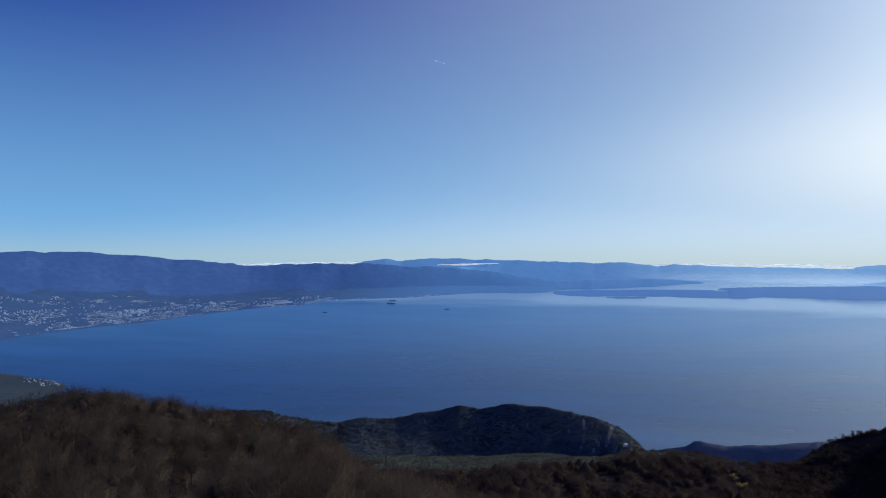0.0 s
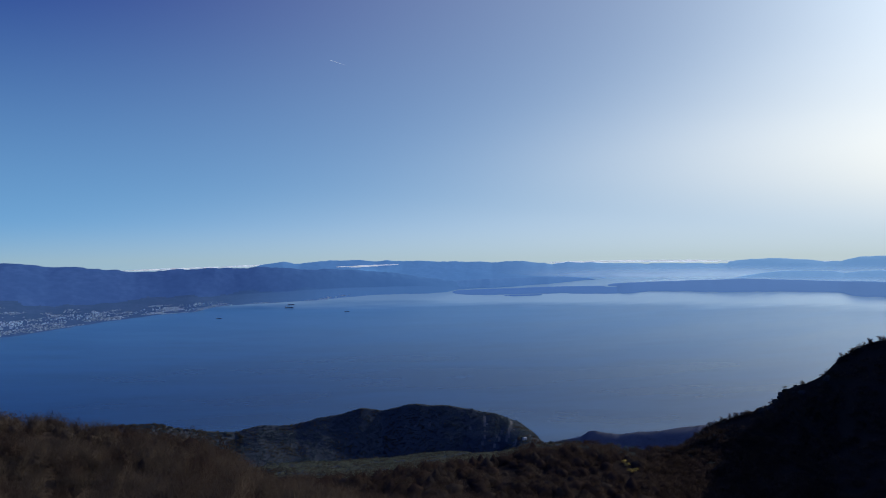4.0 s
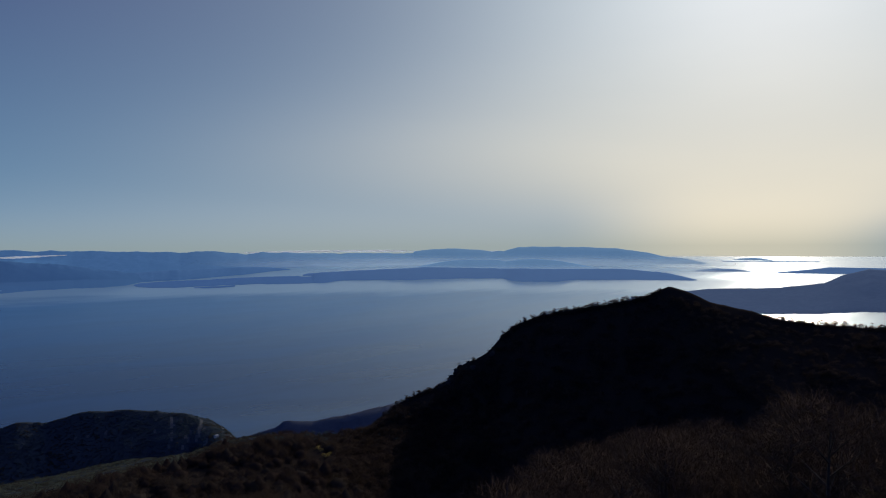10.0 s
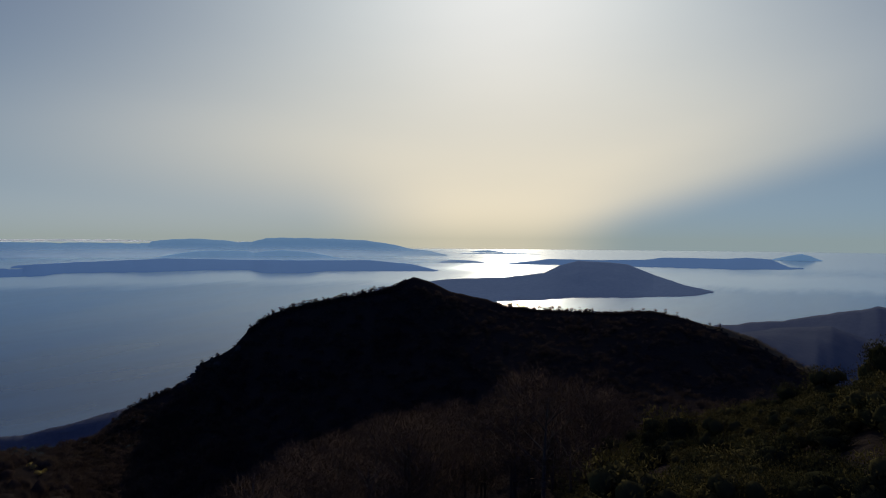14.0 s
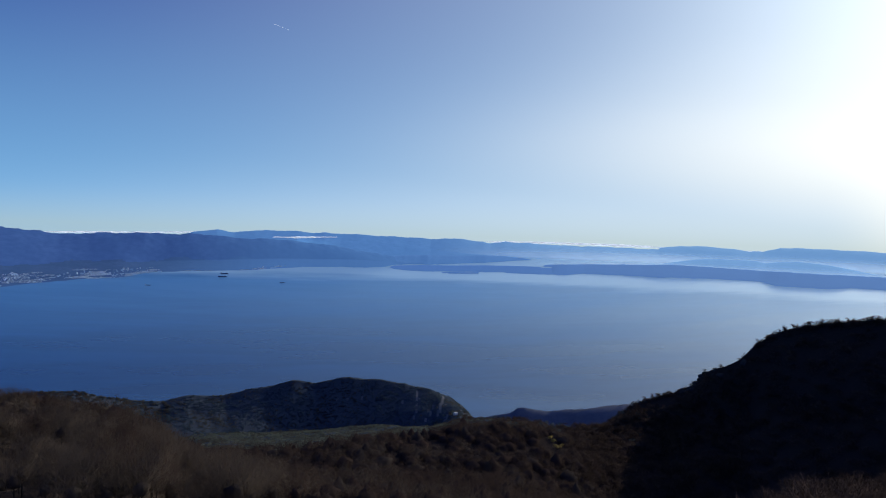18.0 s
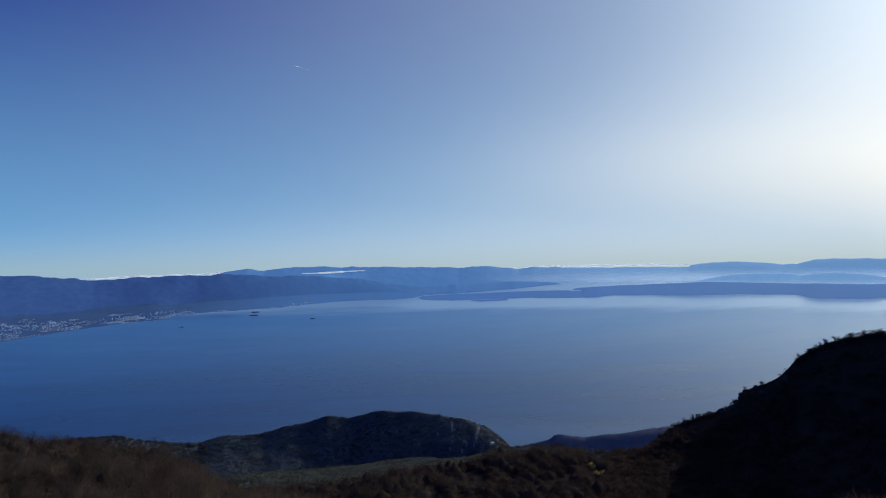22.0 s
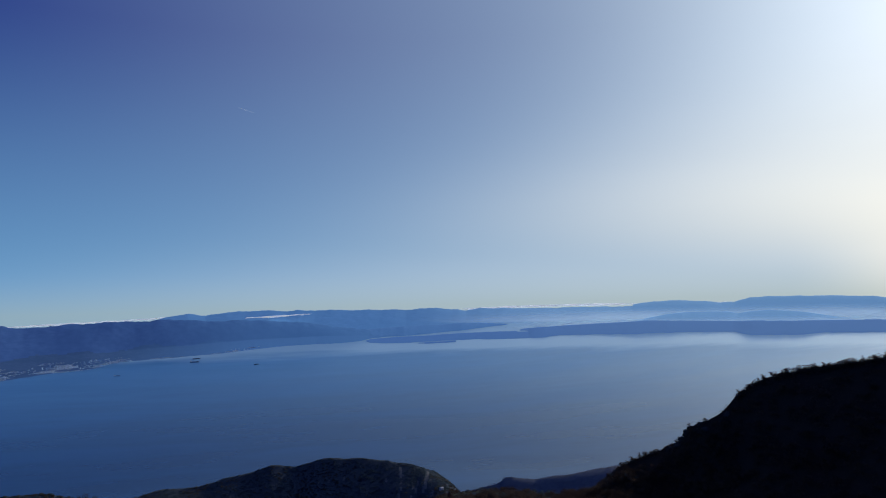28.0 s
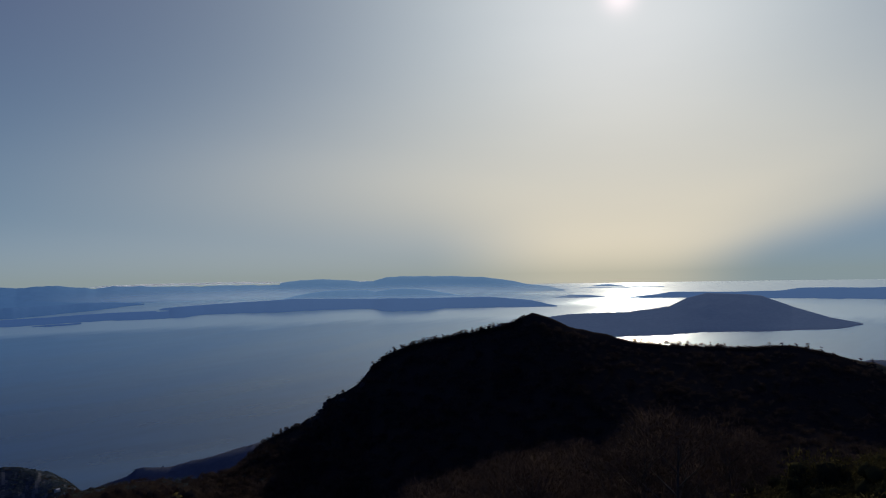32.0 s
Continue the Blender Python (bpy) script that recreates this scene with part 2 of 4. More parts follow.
M_YELLOW = surface("yellow_leaves", [(0.42, 0.33, 0.10), (0.50, 0.40, 0.13), (0.33, 0.26, 0.07)], (0.2, 1.0), island=0.4)
# Headland colour lightened and greyed: haze painted into it.
M_HEAD = surface("headland_haze_tint", [(0.060, 0.085, 0.100), (0.072, 0.098, 0.112), (0.046, 0.068, 0.084)], (0.01, 0.1))
M_STONE = surface("pale_limestone", [(0.06, 0.056, 0.052), (0.09, 0.083, 0.077), (0.035, 0.034, 0.032)], (0.05, 0.5), bump=0.7)
M_CLIFF = surface("shaded_cliff", [(0.120, 0.124, 0.126), (0.165, 0.167, 0.164), (0.075, 0.082, 0.088)], (0.05, 0.4), bump=0.8)
M_WALL = surface("pale_plaster", [(0.62, 0.60, 0.56), (0.74, 0.71, 0.66), (0.5, 0.47, 0.43)], (0.01, 0.2))
M_ROOF = surface("clay_roof", [(0.30, 0.17, 0.12), (0.36, 0.22, 0.16), (0.24, 0.15, 0.11)], (0.02, 0.3))
# Hull colour lifted towards blue: haze before the ships painted in.
M_HULL = surface("ship_hull_haze_tint", [(0.10, 0.14, 0.21), (0.12, 0.16, 0.23), (0.11, 0.12, 0.17)], (0.05, 0.5), rough=0.6)
# Darker copy of the bark, with the woods' shade put into its colour.
M_DARK_WOOD = surface("shaded_wood", [(0.05, 0.042, 0.036), (0.065, 0.055, 0.045), (0.035, 0.03, 0.026)], (0.8, 5.0))
M_CLOUD = bpy.data.materials.new("cloud")
M_CLOUD.use_nodes = True
n = Nodes(M_CLOUD.node_tree)
# Glow added to clouds and vapour trail, in place of stronger sunlight.
cloud_glow = n.add("ShaderNodeEmission", {}, Color=(0.9, 0.95, 1, 1), Strength=0.2).outputs[0]
tone = n.mix(n.noise(coords(n), 0.02), (0.86, 0.88, 0.92, 1), (0.96, 0.96, 0.96, 1))
lit = n.add("ShaderNodeMixShader", {}, i0=0.6, i1=n.add("ShaderNodeBsdfDiffuse", {}, Color=tone).outputs[0], i2=n.add("ShaderNodeBsdfTranslucent", {}, Color=tone).outputs[0]).outputs[0]
n.t.links.new(n.add("ShaderNodeAddShader", {}, i0=lit, i1=cloud_glow).outputs[0], n.add("ShaderNodeOutputMaterial").inputs[0])

# water
M_SEA = bpy.data.materials.new("sea_water")
M_SEA.use_nodes = True
n = Nodes(M_SEA.node_tree)
p = coords(n)
wind = n.noise(n.add("ShaderNodeMapping", {}, i0=p, i2=(0, 0, radians(35)), i3=(0.0012, 0.004, 0.001)).outputs[0], 1.0, 5.0)
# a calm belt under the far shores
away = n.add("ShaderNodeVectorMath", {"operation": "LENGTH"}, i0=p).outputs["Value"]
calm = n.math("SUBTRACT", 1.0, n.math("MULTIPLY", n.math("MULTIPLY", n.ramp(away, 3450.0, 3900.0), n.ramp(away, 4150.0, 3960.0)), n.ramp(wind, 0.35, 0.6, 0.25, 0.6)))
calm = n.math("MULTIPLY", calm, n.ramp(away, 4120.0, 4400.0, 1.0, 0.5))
# Base colour pales with distance: haze and bright far water painted in.
near_water = n.mix(n.ramp(wind, 0.3, 0.7), (0.0055, 0.038, 0.110, 1), (0.0145, 0.079, 0.205, 1))
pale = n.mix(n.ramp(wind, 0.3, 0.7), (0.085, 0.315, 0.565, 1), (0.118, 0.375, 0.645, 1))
b = n.add("ShaderNodeBsdfPrincipled", {}, Base_Color=n.mix(n.ramp(n.math("MULTIPLY_ADD", wind, 500.0, away), 3750.0, 4000.0), n.mix(n.ramp(away, 1900.0, 3800.0), near_water, pale), (0.50, 0.78, 0.90, 1)), Roughness=n.math("MULTIPLY", n.ramp(wind, 0.3, 0.7, 0.20, 0.27), calm))
n.put(b, "IOR", n.ramp(away, 1500.0, 3800.0, 1.36, 2.3))  # reflectivity raised with distance, as the bent-up sheet reflects too little sky
b.inputs["Specular Tint"].default_value = (0.46, 0.90, 1.0, 1)
b.inputs["Coat Weight"].default_value, b.inputs["Coat Roughness"].default_value, b.inputs["Coat IOR"].default_value = 0.16, 0.42, 1.5  # steeper wind waves
level = n.add("ShaderNodeVectorMath", {"operation": "ADD"}, i0=n.add("ShaderNodeNewGeometry").outputs["Normal"], i1=(0.0, 0.0, 0.35)).outputs[0]
level = n.add("ShaderNodeVectorMath", {"operation": "NORMALIZE"}, i0=level).outputs[0]  # normals pulled towards level, as the sheet itself is bent up like a bowl
n.t.links.new(level, b.inputs["Normal"])
n.t.links.new(level, b.inputs["Coat Normal"])
n.t.links.new(b.outputs[0], n.add("ShaderNodeOutputMaterial").inputs[0])


# ---------------------------------------------------------------- helpers for shapes
def mesh_of(name, verts, faces, mat, smooth=True):
    me = bpy.data.meshes.new(name)
    me.from_pydata([tuple(v) for v in verts] if not isinstance(verts, np.ndarray) else verts.tolist(), [], faces if isinstance(faces, list) else faces.tolist())
    me.materials.append(mat)
    if smooth:
        me.polygons.foreach_set("use_smooth", [True] * len(me.polygons))
    me.update()
    return me


def lattice(ix, iy, u, v):
    h = (ix * 374761393 + iy * 668265263 + 1442695) & 0x7FFFFFFF
    h = ((h ^ (h >> 13)) * 1274126177) & 0x7FFFFFFF
    return ((h ^ (h >> 16)) & 0xFFFF) / 65535.0


def wander(x, y, size, octaves=4):
    """Smooth noise in -1..1 over the plan."""
    x, y = np.asarray(x, float) / size, np.asarray(y, float) / size
    total, amp, norm = 0.0, 1.0, 0.0
    for k in range(octaves):
        xi, yi = np.floor(x).astype(np.int64), np.floor(y).astype(np.int64)
        u, v = x - xi, y - yi
        u, v = u * u * (3 - 2 * u), v * v * (3 - 2 * v)
        a, c = lattice(xi, yi, u, v), lattice(xi + 1, yi, u, v)
        d, e = lattice(xi, yi + 1, u, v), lattice(xi + 1, yi + 1, u, v)
        total = total + amp * ((a * (1 - u) + c * u) * (1 - v) + (d * (1 - u) + e * u) * v)
        norm += amp
        amp, x, y = amp * 0.5, x * 2.03 + 17.1, y * 2.03 - 9.7
    return total / norm * 2 - 1


def keyed(table, az, col):
    t = np.array(table, float)
    return np.interp(az, t[:, 0], t[:, col])


def tan(deg):
    return np.tan(np.radians(deg))


def sea_z(r):
    """Height of the water sheet, bent up like a bowl so that its horizon fits the camera's view."""
    return EYE - 400 + 323 * np.clip((np.asarray(r, float) - 1700) / 3200, 0, 1.1) ** 1.35


SEA_R = np.linspace(300, 4940, 4000)
SEA_EL = np.degrees(np.arctan2(sea_z(SEA_R) - EYE, SEA_R))


def sea_r(el):
    return np.interp(el, SEA_EL, SEA_R)


def grid_faces(rows, cols):
    i = np.arange(rows - 1)[:, None] * cols + np.arange(cols - 1)[None, :]
    i = i.ravel()
    return np.stack([i, i + 1, i + cols + 1, i + cols], -1)


# ---------------------------------------------------------------- ground: the mountain, its spurs and the two hills
# bearing, distance, elevation of the land seen from the lookout
RIM = [(-180, 40, -14), (-60, 70, -20), (-35, 90, -22), (-10, 90, -23), (10, 90, -25), (40, 60, -26), (55, 50, -24), (65, 40, -22), (75, 30, -19.5), (88, 26, -17), (110, 30, -14), (180, 40, -14)]
SHOULDER = [(-180, 150, -9), (-60, 260, -9.5), (-33, 260, -11.15), (-30, 260, -10.75), (-27, 260, -10.6), (-24, 260, -11.33), (-20, 260, -12.42), (-17, 260, -13.18), (-12, 250, -14.5), (-8.5, 250, -16.25), (-5, 260, -18.2), (5, 290, -20.5),
            (20, 300, -21), (30, 280, -23), (38, 150, -24), (40, 140, -22), (44, 130, -19.6), (48, 125, -18.5), (54, 125, -17.5), (60, 120, -16.8), (67, 110, -16.4), (72, 80, -15.8), (76, 75, -14.4),
            (80, 70, -12.5), (83.5, 65, -11.1), (86.3, 60, -9.6), (88, 60, -9.3), (100, 70, -7), (130, 90, -5), (180, 150, -9)]
DIP = [(-180, 300, -14), (-33, 360, -17), (-12, 350, -19), (-5, 330, -20), (5, 360, -20), (20, 380, -20), (30, 380, -24), (40, 330, -26), (54, 300, -24), (68, 260, -20),
       (76, 200, -18), (83, 190, -15), (88, 190, -14), (110, 220, -14), (180, 300, -14)]
SPUR = [(-180, 450, -16), (-33, 500, -17), (-12, 460, -17.4), (-5, 450, -17.9), (0, 450, -18.25), (3, 450, -18.05), (8, 460, -17.35), (13, 480, -16.7), (15.5, 500, -16.1), (19, 520, -15.65), (23, 520, -16.0),
        (26, 480, -18), (30, 430, -21), (40, 430, -19.5), (54, 420, -17), (68, 400, -16), (78, 380, -16), (84, 360, -15.5), (88, 360, -15), (110, 400, -14), (180, 450, -16)]
FOOT = [(-180, 560, -20), (-33, 800, -18), (-20, 780, -17), (-12, 810, -16.6), (-5, 860, -16.2), (3, 882, -16.1), (10, 880, -15.8), (13, 850, -15.8), (15, 790, -15.1), (17, 740, -14.9), (19, 710, -14.85), (22, 690, -15.0), (25, 610, -15.2), (28, 590, -15.1), (30, 585, -14.9), (32, 580, -14.5),
        (40, 535, -12), (54, 500, -10), (68, 500, -10.5), (80, 480, -13), (88, 460, -15), (110, 500, -16), (180, 560, -20)]
MIDDLE_HILL = [(-180, -20), (-45, -18), (-33, -17), (-20, -12.55), (-16.6, -12.28), (-14.5, -12.4), (-12.8, -12.8), (-10, -13.3), (-8.5, -13.54), (-6.7, -13.12), (-3.9, -13.24), (0, -12.42), (1.4, -12.10), (3.2, -12.38), (5.5, -11.94), (8.3, -12.0),
               (10.6, -12.32), (12.8, -12.66), (14.6, -13.32), (15.95, -14.40), (16.6, -15.3), (17.5, -15.5), (19, -15.5)]
DARK_HILL = [(25, -15.5), (26.8, -15.2), (28.2, -14.05), (29.7, -12.95), (32.4, -11.95), (33.4, -11.4), (34.35, -10.8), (34.5, -10.05), (36.1, -9.5), (37.2, -8.6), (38.4, -7.25), (40.15, -6.2), (42, -5.65), (45, -5.1),
             (48.8, -4.45), (50.4, -3.95), (51.6, -3.42), (52.8, -3.75), (54.6, -4.5), (58.7, -5.45), (61.5, -5.85), (63.9, -5.95), (68.2, -5.9), (71.5, -5.9), (73.6, -6.25), (76.5, -6.8),
             (78.9, -7.6), (81.3, -8.9), (82.8, -9.6), (86, -13), (90, -15), (180, -20)]
CREST = [(a, 950 if a < 18 else 800, e) for a, e in MIDDLE_HILL] + [(a, 640 if a < 36 else 600, e) for a, e in DARK_HILL]
BEHIND = [(-180, 800, -24), (-33, 1050, -20), (15, 1050, -19), (24, 900, -20), (30, 760, -21), (54, 760, -18), (74, 800, -12), (76, 880, -7.6), (78.1, 900, -7.1), (80.5, 900, -6.65), (83.8, 900, -6.25), (86, 900, -6.9), (90, 900, -7.2), (110, 850, -9), (180, 800, -24)]
HOLLOW = [(-180, 1000, -22), (-33, 1120, -19.5), (15, 1100, -19), (24, 1000, -20), (30, 900, -20), (54, 900, -18), (74, 1000, -12), (78, 1050, -8.7), (84, 1050, -8), (90, 1050, -8), (120, 1000, -9), (180, 1000, -22)]
OUTER = [(-180, 1200, -18.8), (-20, 1200, -18.8), (15, 1180, -18.8), (16.5, 1150, -15.0), (19.6, 1150, -14.2), (20.2, 1150, -13.8), (22.6, 1150, -14.0), (26.2, 1150, -13.4), (29.1, 1150, -12.85), (34, 1150, -12.85), (40, 1150, -18),
         (70, 1200, -18), (74, 1300, -7.2), (76, 1300, -6.5), (77.7, 1300, -6.35), (80.5, 1300, -6.0), (83.1, 1300, -5.45), (85.6, 1300, -4.9), (86.6, 1300, -4.5), (87.6, 1300, -4.6), (95, 1300, -3.5), (120, 1300, -6), (180, 1200, -18.8)]
SHORE = [(-180, 1500, -15.5), (70, 1500, -15.5), (74, 1750, -13.2), (120, 1750, -13.2), (180, 1500, -15.5)]
LINES = [RIM, SHOULDER, DIP, SPUR, FOOT, CREST, BEHIND, HOLLOW, OUTER, SHORE]


def relief(x, y, r):
    return wander(x, y, 60, 4) * np.clip(r, 0, 700) * 0.007 + wander(x + 900, y, 12, 3) * np.clip(r, 0, 500) * 0.002


def loft(az):
    """Distances and heights of the land's lines at the bearings az."""
    rr = [np.full_like(az, 0.02)] + [keyed(t, az, 1) for t in LINES]
    zz = [np.full_like(az, EYE - 1.75)] + [EYE + keyed(t, az, 1) * tan(keyed(t, az, 2)) for t in LINES]
    return np.array(rr), np.array(zz)


def ground_z(az, r):
    """Height of the ground at bearings az (degrees) and distances r."""
    az, r = np.atleast_1d(np.asarray(az, float)), np.atleast_1d(np.asarray(r, float))
    rr, zz = loft(az)
    z = zz[-1].copy()
    for k in range(len(rr) - 1):
        m = (r >= rr[k]) & (r <= rr[k + 1])
        f = (r - rr[k]) / (rr[k + 1] - rr[k])
        z[m] = (zz[k] + (zz[k + 1] - zz[k]) * f)[m]
    a = np.radians(az)
    return z + relief(r * np.sin(a), r * np.cos(a), r)


AZ = np.concatenate([np.arange(-180, -42, 3.0), np.arange(-42, 96, 0.2), np.arange(96, 181, 3.0)])
rr, zz = loft(AZ)
STEPS = (6, 26, 8, 14, 12, 22, 8, 6, 10, 6)
rings_r = [rr[0]]
for k, s in enumerate(STEPS):
    for j in range(1, s + 1):
        rings_r.append(rr[k] + (rr[k + 1] - rr[k]) * j / s)
R = np.array(rings_r)
A = np.radians(np.broadcast_to(AZ, R.shape))
Zg = np.array([ground_z(AZ, row) for row in R])
ground = new("ground", mesh_of("ground", np.stack([R * np.sin(A), R * np.cos(A), Zg], -1).reshape(-1, 3), grid_faces(*R.shape), M_FOREST_FLOOR))
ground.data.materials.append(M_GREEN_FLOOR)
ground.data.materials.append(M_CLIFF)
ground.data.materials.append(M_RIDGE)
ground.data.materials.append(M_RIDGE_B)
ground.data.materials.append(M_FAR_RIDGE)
ground.data.materials.append(M_LITTER)
ground.data.materials.append(M_GRASS)


def cliff_face(az, r):
    """Where the rock of the middle hill shows."""
    f, c = keyed(FOOT, az, 1), keyed(CREST, az, 1)
    q = (r - f) / (c - f)
    streak = wander(az * 3.6 - q * 2.4, q * 1.6, 1.0, 3)
    cliff = (((az > 5.0) & (az < 8.6)) | ((az > 10.2) & (az < 15.6))) & (q > 0.22 + 0.3 * wander(az * 5, az * 0, 3, 2)) & (q < 0.9) & (streak > np.where(az > 12.5, 0.22, 0.38))
    return cliff


def bare_rock(az, r):
    """Where no trees stand: the cliff and the outcrops on the dark hill's edge."""
    f, c = keyed(FOOT, az, 1), keyed(CREST, az, 1)
    q = (r - f) / (c - f)
    crag = (az > 33) & (az < 37.8) & (q > 0.86) & (q < 1.02) & (wander(az * 9, r, 6, 2) > -0.25)
    return cliff_face(az, r) | crag


def meadow(az, r):
    """Dry grass along the right-hand rim of the dark hill."""
    c = keyed(CREST, az, 1)
    return (az > 75.2) & (az < 84.5) & (r > c - np.interp(az, (75.2, 78, 82, 84.5), (1, 6, 9, 4)) + 7 * wander(az * 30, r, 14, 3)) & (r < c + 12) & (wander(az * 22, r, 9, 3) > -0.35)


mid_az = np.broadcast_to((AZ[1:] + AZ[:-1]) / 2, (R.shape[0] - 1, len(AZ) - 1)).ravel()
mid_r = ((R[1:, 1:] + R[:-1, :-1]) / 2).ravel()
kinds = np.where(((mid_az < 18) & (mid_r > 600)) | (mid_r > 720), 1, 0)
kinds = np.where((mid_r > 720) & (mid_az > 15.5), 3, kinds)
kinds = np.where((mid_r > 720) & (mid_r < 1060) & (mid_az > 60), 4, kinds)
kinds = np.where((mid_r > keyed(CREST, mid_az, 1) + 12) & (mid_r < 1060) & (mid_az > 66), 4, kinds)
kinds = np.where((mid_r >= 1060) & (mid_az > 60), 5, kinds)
kinds = np.where((mid_r < 330) & (mid_az < -3), 6, kinds)
kinds = np.where(cliff_face(mid_az, mid_r), 2, kinds)
kinds = np.where(meadow(mid_az, mid_r), 7, kinds)
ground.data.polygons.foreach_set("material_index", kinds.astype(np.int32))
tagged(ground, "brown forest floor of steep mountain slopes, spurs and hills", "ground", kind="structure")

# ---------------------------------------------------------------- water
WAZ = np.arange(-180, 180.1, 0.5)
WR = np.concatenate([[5], np.geomspace(900, 4920, 80)])
Rw, Aw = np.meshgrid(WR, np.radians(WAZ), indexing="ij")
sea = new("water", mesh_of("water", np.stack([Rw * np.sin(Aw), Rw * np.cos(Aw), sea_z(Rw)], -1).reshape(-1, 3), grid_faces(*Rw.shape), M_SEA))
tagged(sea, "calm blue sea of a wide bay, glittering under the sun", "sea", kind="structure")


# ---------------------------------------------------------------- far shores and islands
def landform(name, shore, crest, depth, mat, label, mid=None, step=0.1, rough=1.0, rows_n=26, crags=0.0, far=4860, cat="island"):
    """Land that rises out of the water from its shore line to its crest line, both given as (bearing, elevation) from the lookout."""
    lo, hi = max(shore[0][0], crest[0][0]), min(shore[-1][0], crest[-1][0])
    az = np.arange(lo, hi + 1e-6, step)
    r0 = sea_r(keyed(shore, az, 1) + 0.035 * wander(az * 4, az * 0 + shore[0][0], 2.2, 3))  # small bays and points
    e0, e2 = keyed(shore, az, 1), keyed(crest, az, 1)
    wide = max(int(1.5 / step), 1)
    broad = np.convolve(np.pad(r0, wide, mode="edge"), np.hanning(2 * wide + 1) / np.hanning(2 * wide + 1).sum(), mode="valid")  # the shore without its bays
    e2 = np.maximum(e2, e0 + 0.02)
    r2 = np.minimum(np.minimum(r0 + depth, far), r0 + (sea_r(np.minimum(e2, -0.9)) - r0) * 0.8)
    ss = np.concatenate([np.linspace(0, 1, rows_n), [1.05, 1.15]])
    top = np.maximum(EYE + r2 * tan(e2) - sea_z(r2), 0.5)
    rows = []
    for s in ss:
        q = min(s, 1.0)
        base = r0 + (broad - r0) * min(1.0, q * 5)
        r = base + (r2 - base) * q + max(s - 1, 0) * 300
        if mid is not None:
            rm = r0 + (r2 - r0) * 0.5
            hm = np.maximum(EYE + rm * tan(keyed(mid, az, 1)) - sea_z(rm), 6.0)
            h = np.where(q < 0.5, hm * (q * 2) ** 0.85, hm + (top - hm) * (1 - (1 - np.clip(q * 2 - 1, 0, 1)) ** 1.5))
        else:
            h = top * (1 - (1 - q) ** 1.5) + 1.5 * (q > 0)
        x, y = r * np.sin(np.radians(az)), r * np.cos(np.radians(az))
        bulge = math.sin(math.pi * q)
        h = h * (1 + rough * bulge * (0.20 * wander(x, y, 300, 4) + 0.05 * wander(x, y, 60, 3)))
        h = h + rough * wander(x, y, 40, 3) * 1.6 * q * np.clip(top / 40, 0.2, 1)
        h = h + crags * (wander(x, y, 80, 4) * q ** 4 + 0.5 * wander(x + 700, y, 30, 3) * q ** 6)
        z = sea_z(r) + np.maximum(h, 0.6)
        if s > 1:
            z = z - (s - 1) * 1500
        if s == 0:
            z = sea_z(r) - 1.0
        rows.append(np.stack([x, y, z], -1))
    P = np.array(rows)
    ob = new(name, mesh_of(name, P.reshape(-1, 3), grid_faces(len(ss), len(az)), mat))
    LAND[name] = (az, P)
    return tagged(ob, label, cat, kind="structure")


LAND = {}
MAIN_SHORE = [(-60, -8), (-45, -7), (-36, -6.4), (-32.2, -6.1), (-28.2, -5.64), (-23.5, -5.29), (-20.3, -4.89), (-17.4, -4.53), (-14.5, -4.24), (-11.5, -4.08), (-10, -3.71), (-7.1, -3.56), (-3.1, -3.44), (-0.1, -3.18), (1.2, -3.1),
              (3.5, -2.96), (7.0, -2.92), (8.5, -2.82), (9.6, -2.62), (11.5, -2.5), (13.5, -2.42)]
MAIN_FOOT = [(-60, -3), (-33, -2.7), (-27.7, -2.8), (-21.8, -3.2), (-15.5, -3.05), (-8.7, -2.8), (0, -2.4), (6, -2.3), (13.5, -2.5)]
MAIN_CREST = [(-60, 0.3), (-33, 0.02), (-31.4, 0.08), (-30.5, 0.0), (-27.9, 0.09), (-25.7, -0.09), (-23.4, -0.2), (-21.6, -0.43), (-20.2, -0.46), (-18.3, -0.63), (-17, -0.74), (-15.9, -0.87), (-14, -0.78), (-12.8, -0.70), (-11.1, -0.68), (-10.1, -0.58), (-8.6, -0.72),
              (-7, -0.6), (-5.4, -0.64), (-3.5, -0.78), (-1, -0.8), (1, -0.88), (4, -1.15), (7, -1.6), (10, -2.1), (13.5, -2.55)]
RANGE_SHORE = [(-9, -2.2), (0, -2.3), (8, -2.3), (12.7, -1.95), (16, -1.75), (21, -1.65), (24.5, -1.65), (31, -1.5), (36, -1.4)]
RANGE_CREST = [(-9, -1.5), (-7.5, -0.8), (-6.6, -0.42), (-4.85, -0.22), (-3.5, -0.38), (-1.9, -0.18), (0.3, -0.12), (1.4, -0.09), (2.7, -0.24), (3.6, -0.13), (4.9, -0.23), (6.3, -0.18), (7.5, -0.26), (9.35, -0.26), (10.2, -0.33), (11.5, -0.34), (12.4, -0.43), (13.3, -0.32),
               (14.0, -0.3), (14.8, -0.27), (16.2, -0.45), (16.8, -0.44), (17.45, -0.55), (18.57, -0.38), (19.2, -0.42), (20.4, -0.4), (21.5, -0.5), (24.25, -0.49), (24.9, -0.55), (26, -0.53), (31, -0.56), (33, -0.75), (36, -1.2)]
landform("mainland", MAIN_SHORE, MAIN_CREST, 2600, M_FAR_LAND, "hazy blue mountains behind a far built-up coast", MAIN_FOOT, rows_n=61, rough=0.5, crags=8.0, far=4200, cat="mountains")
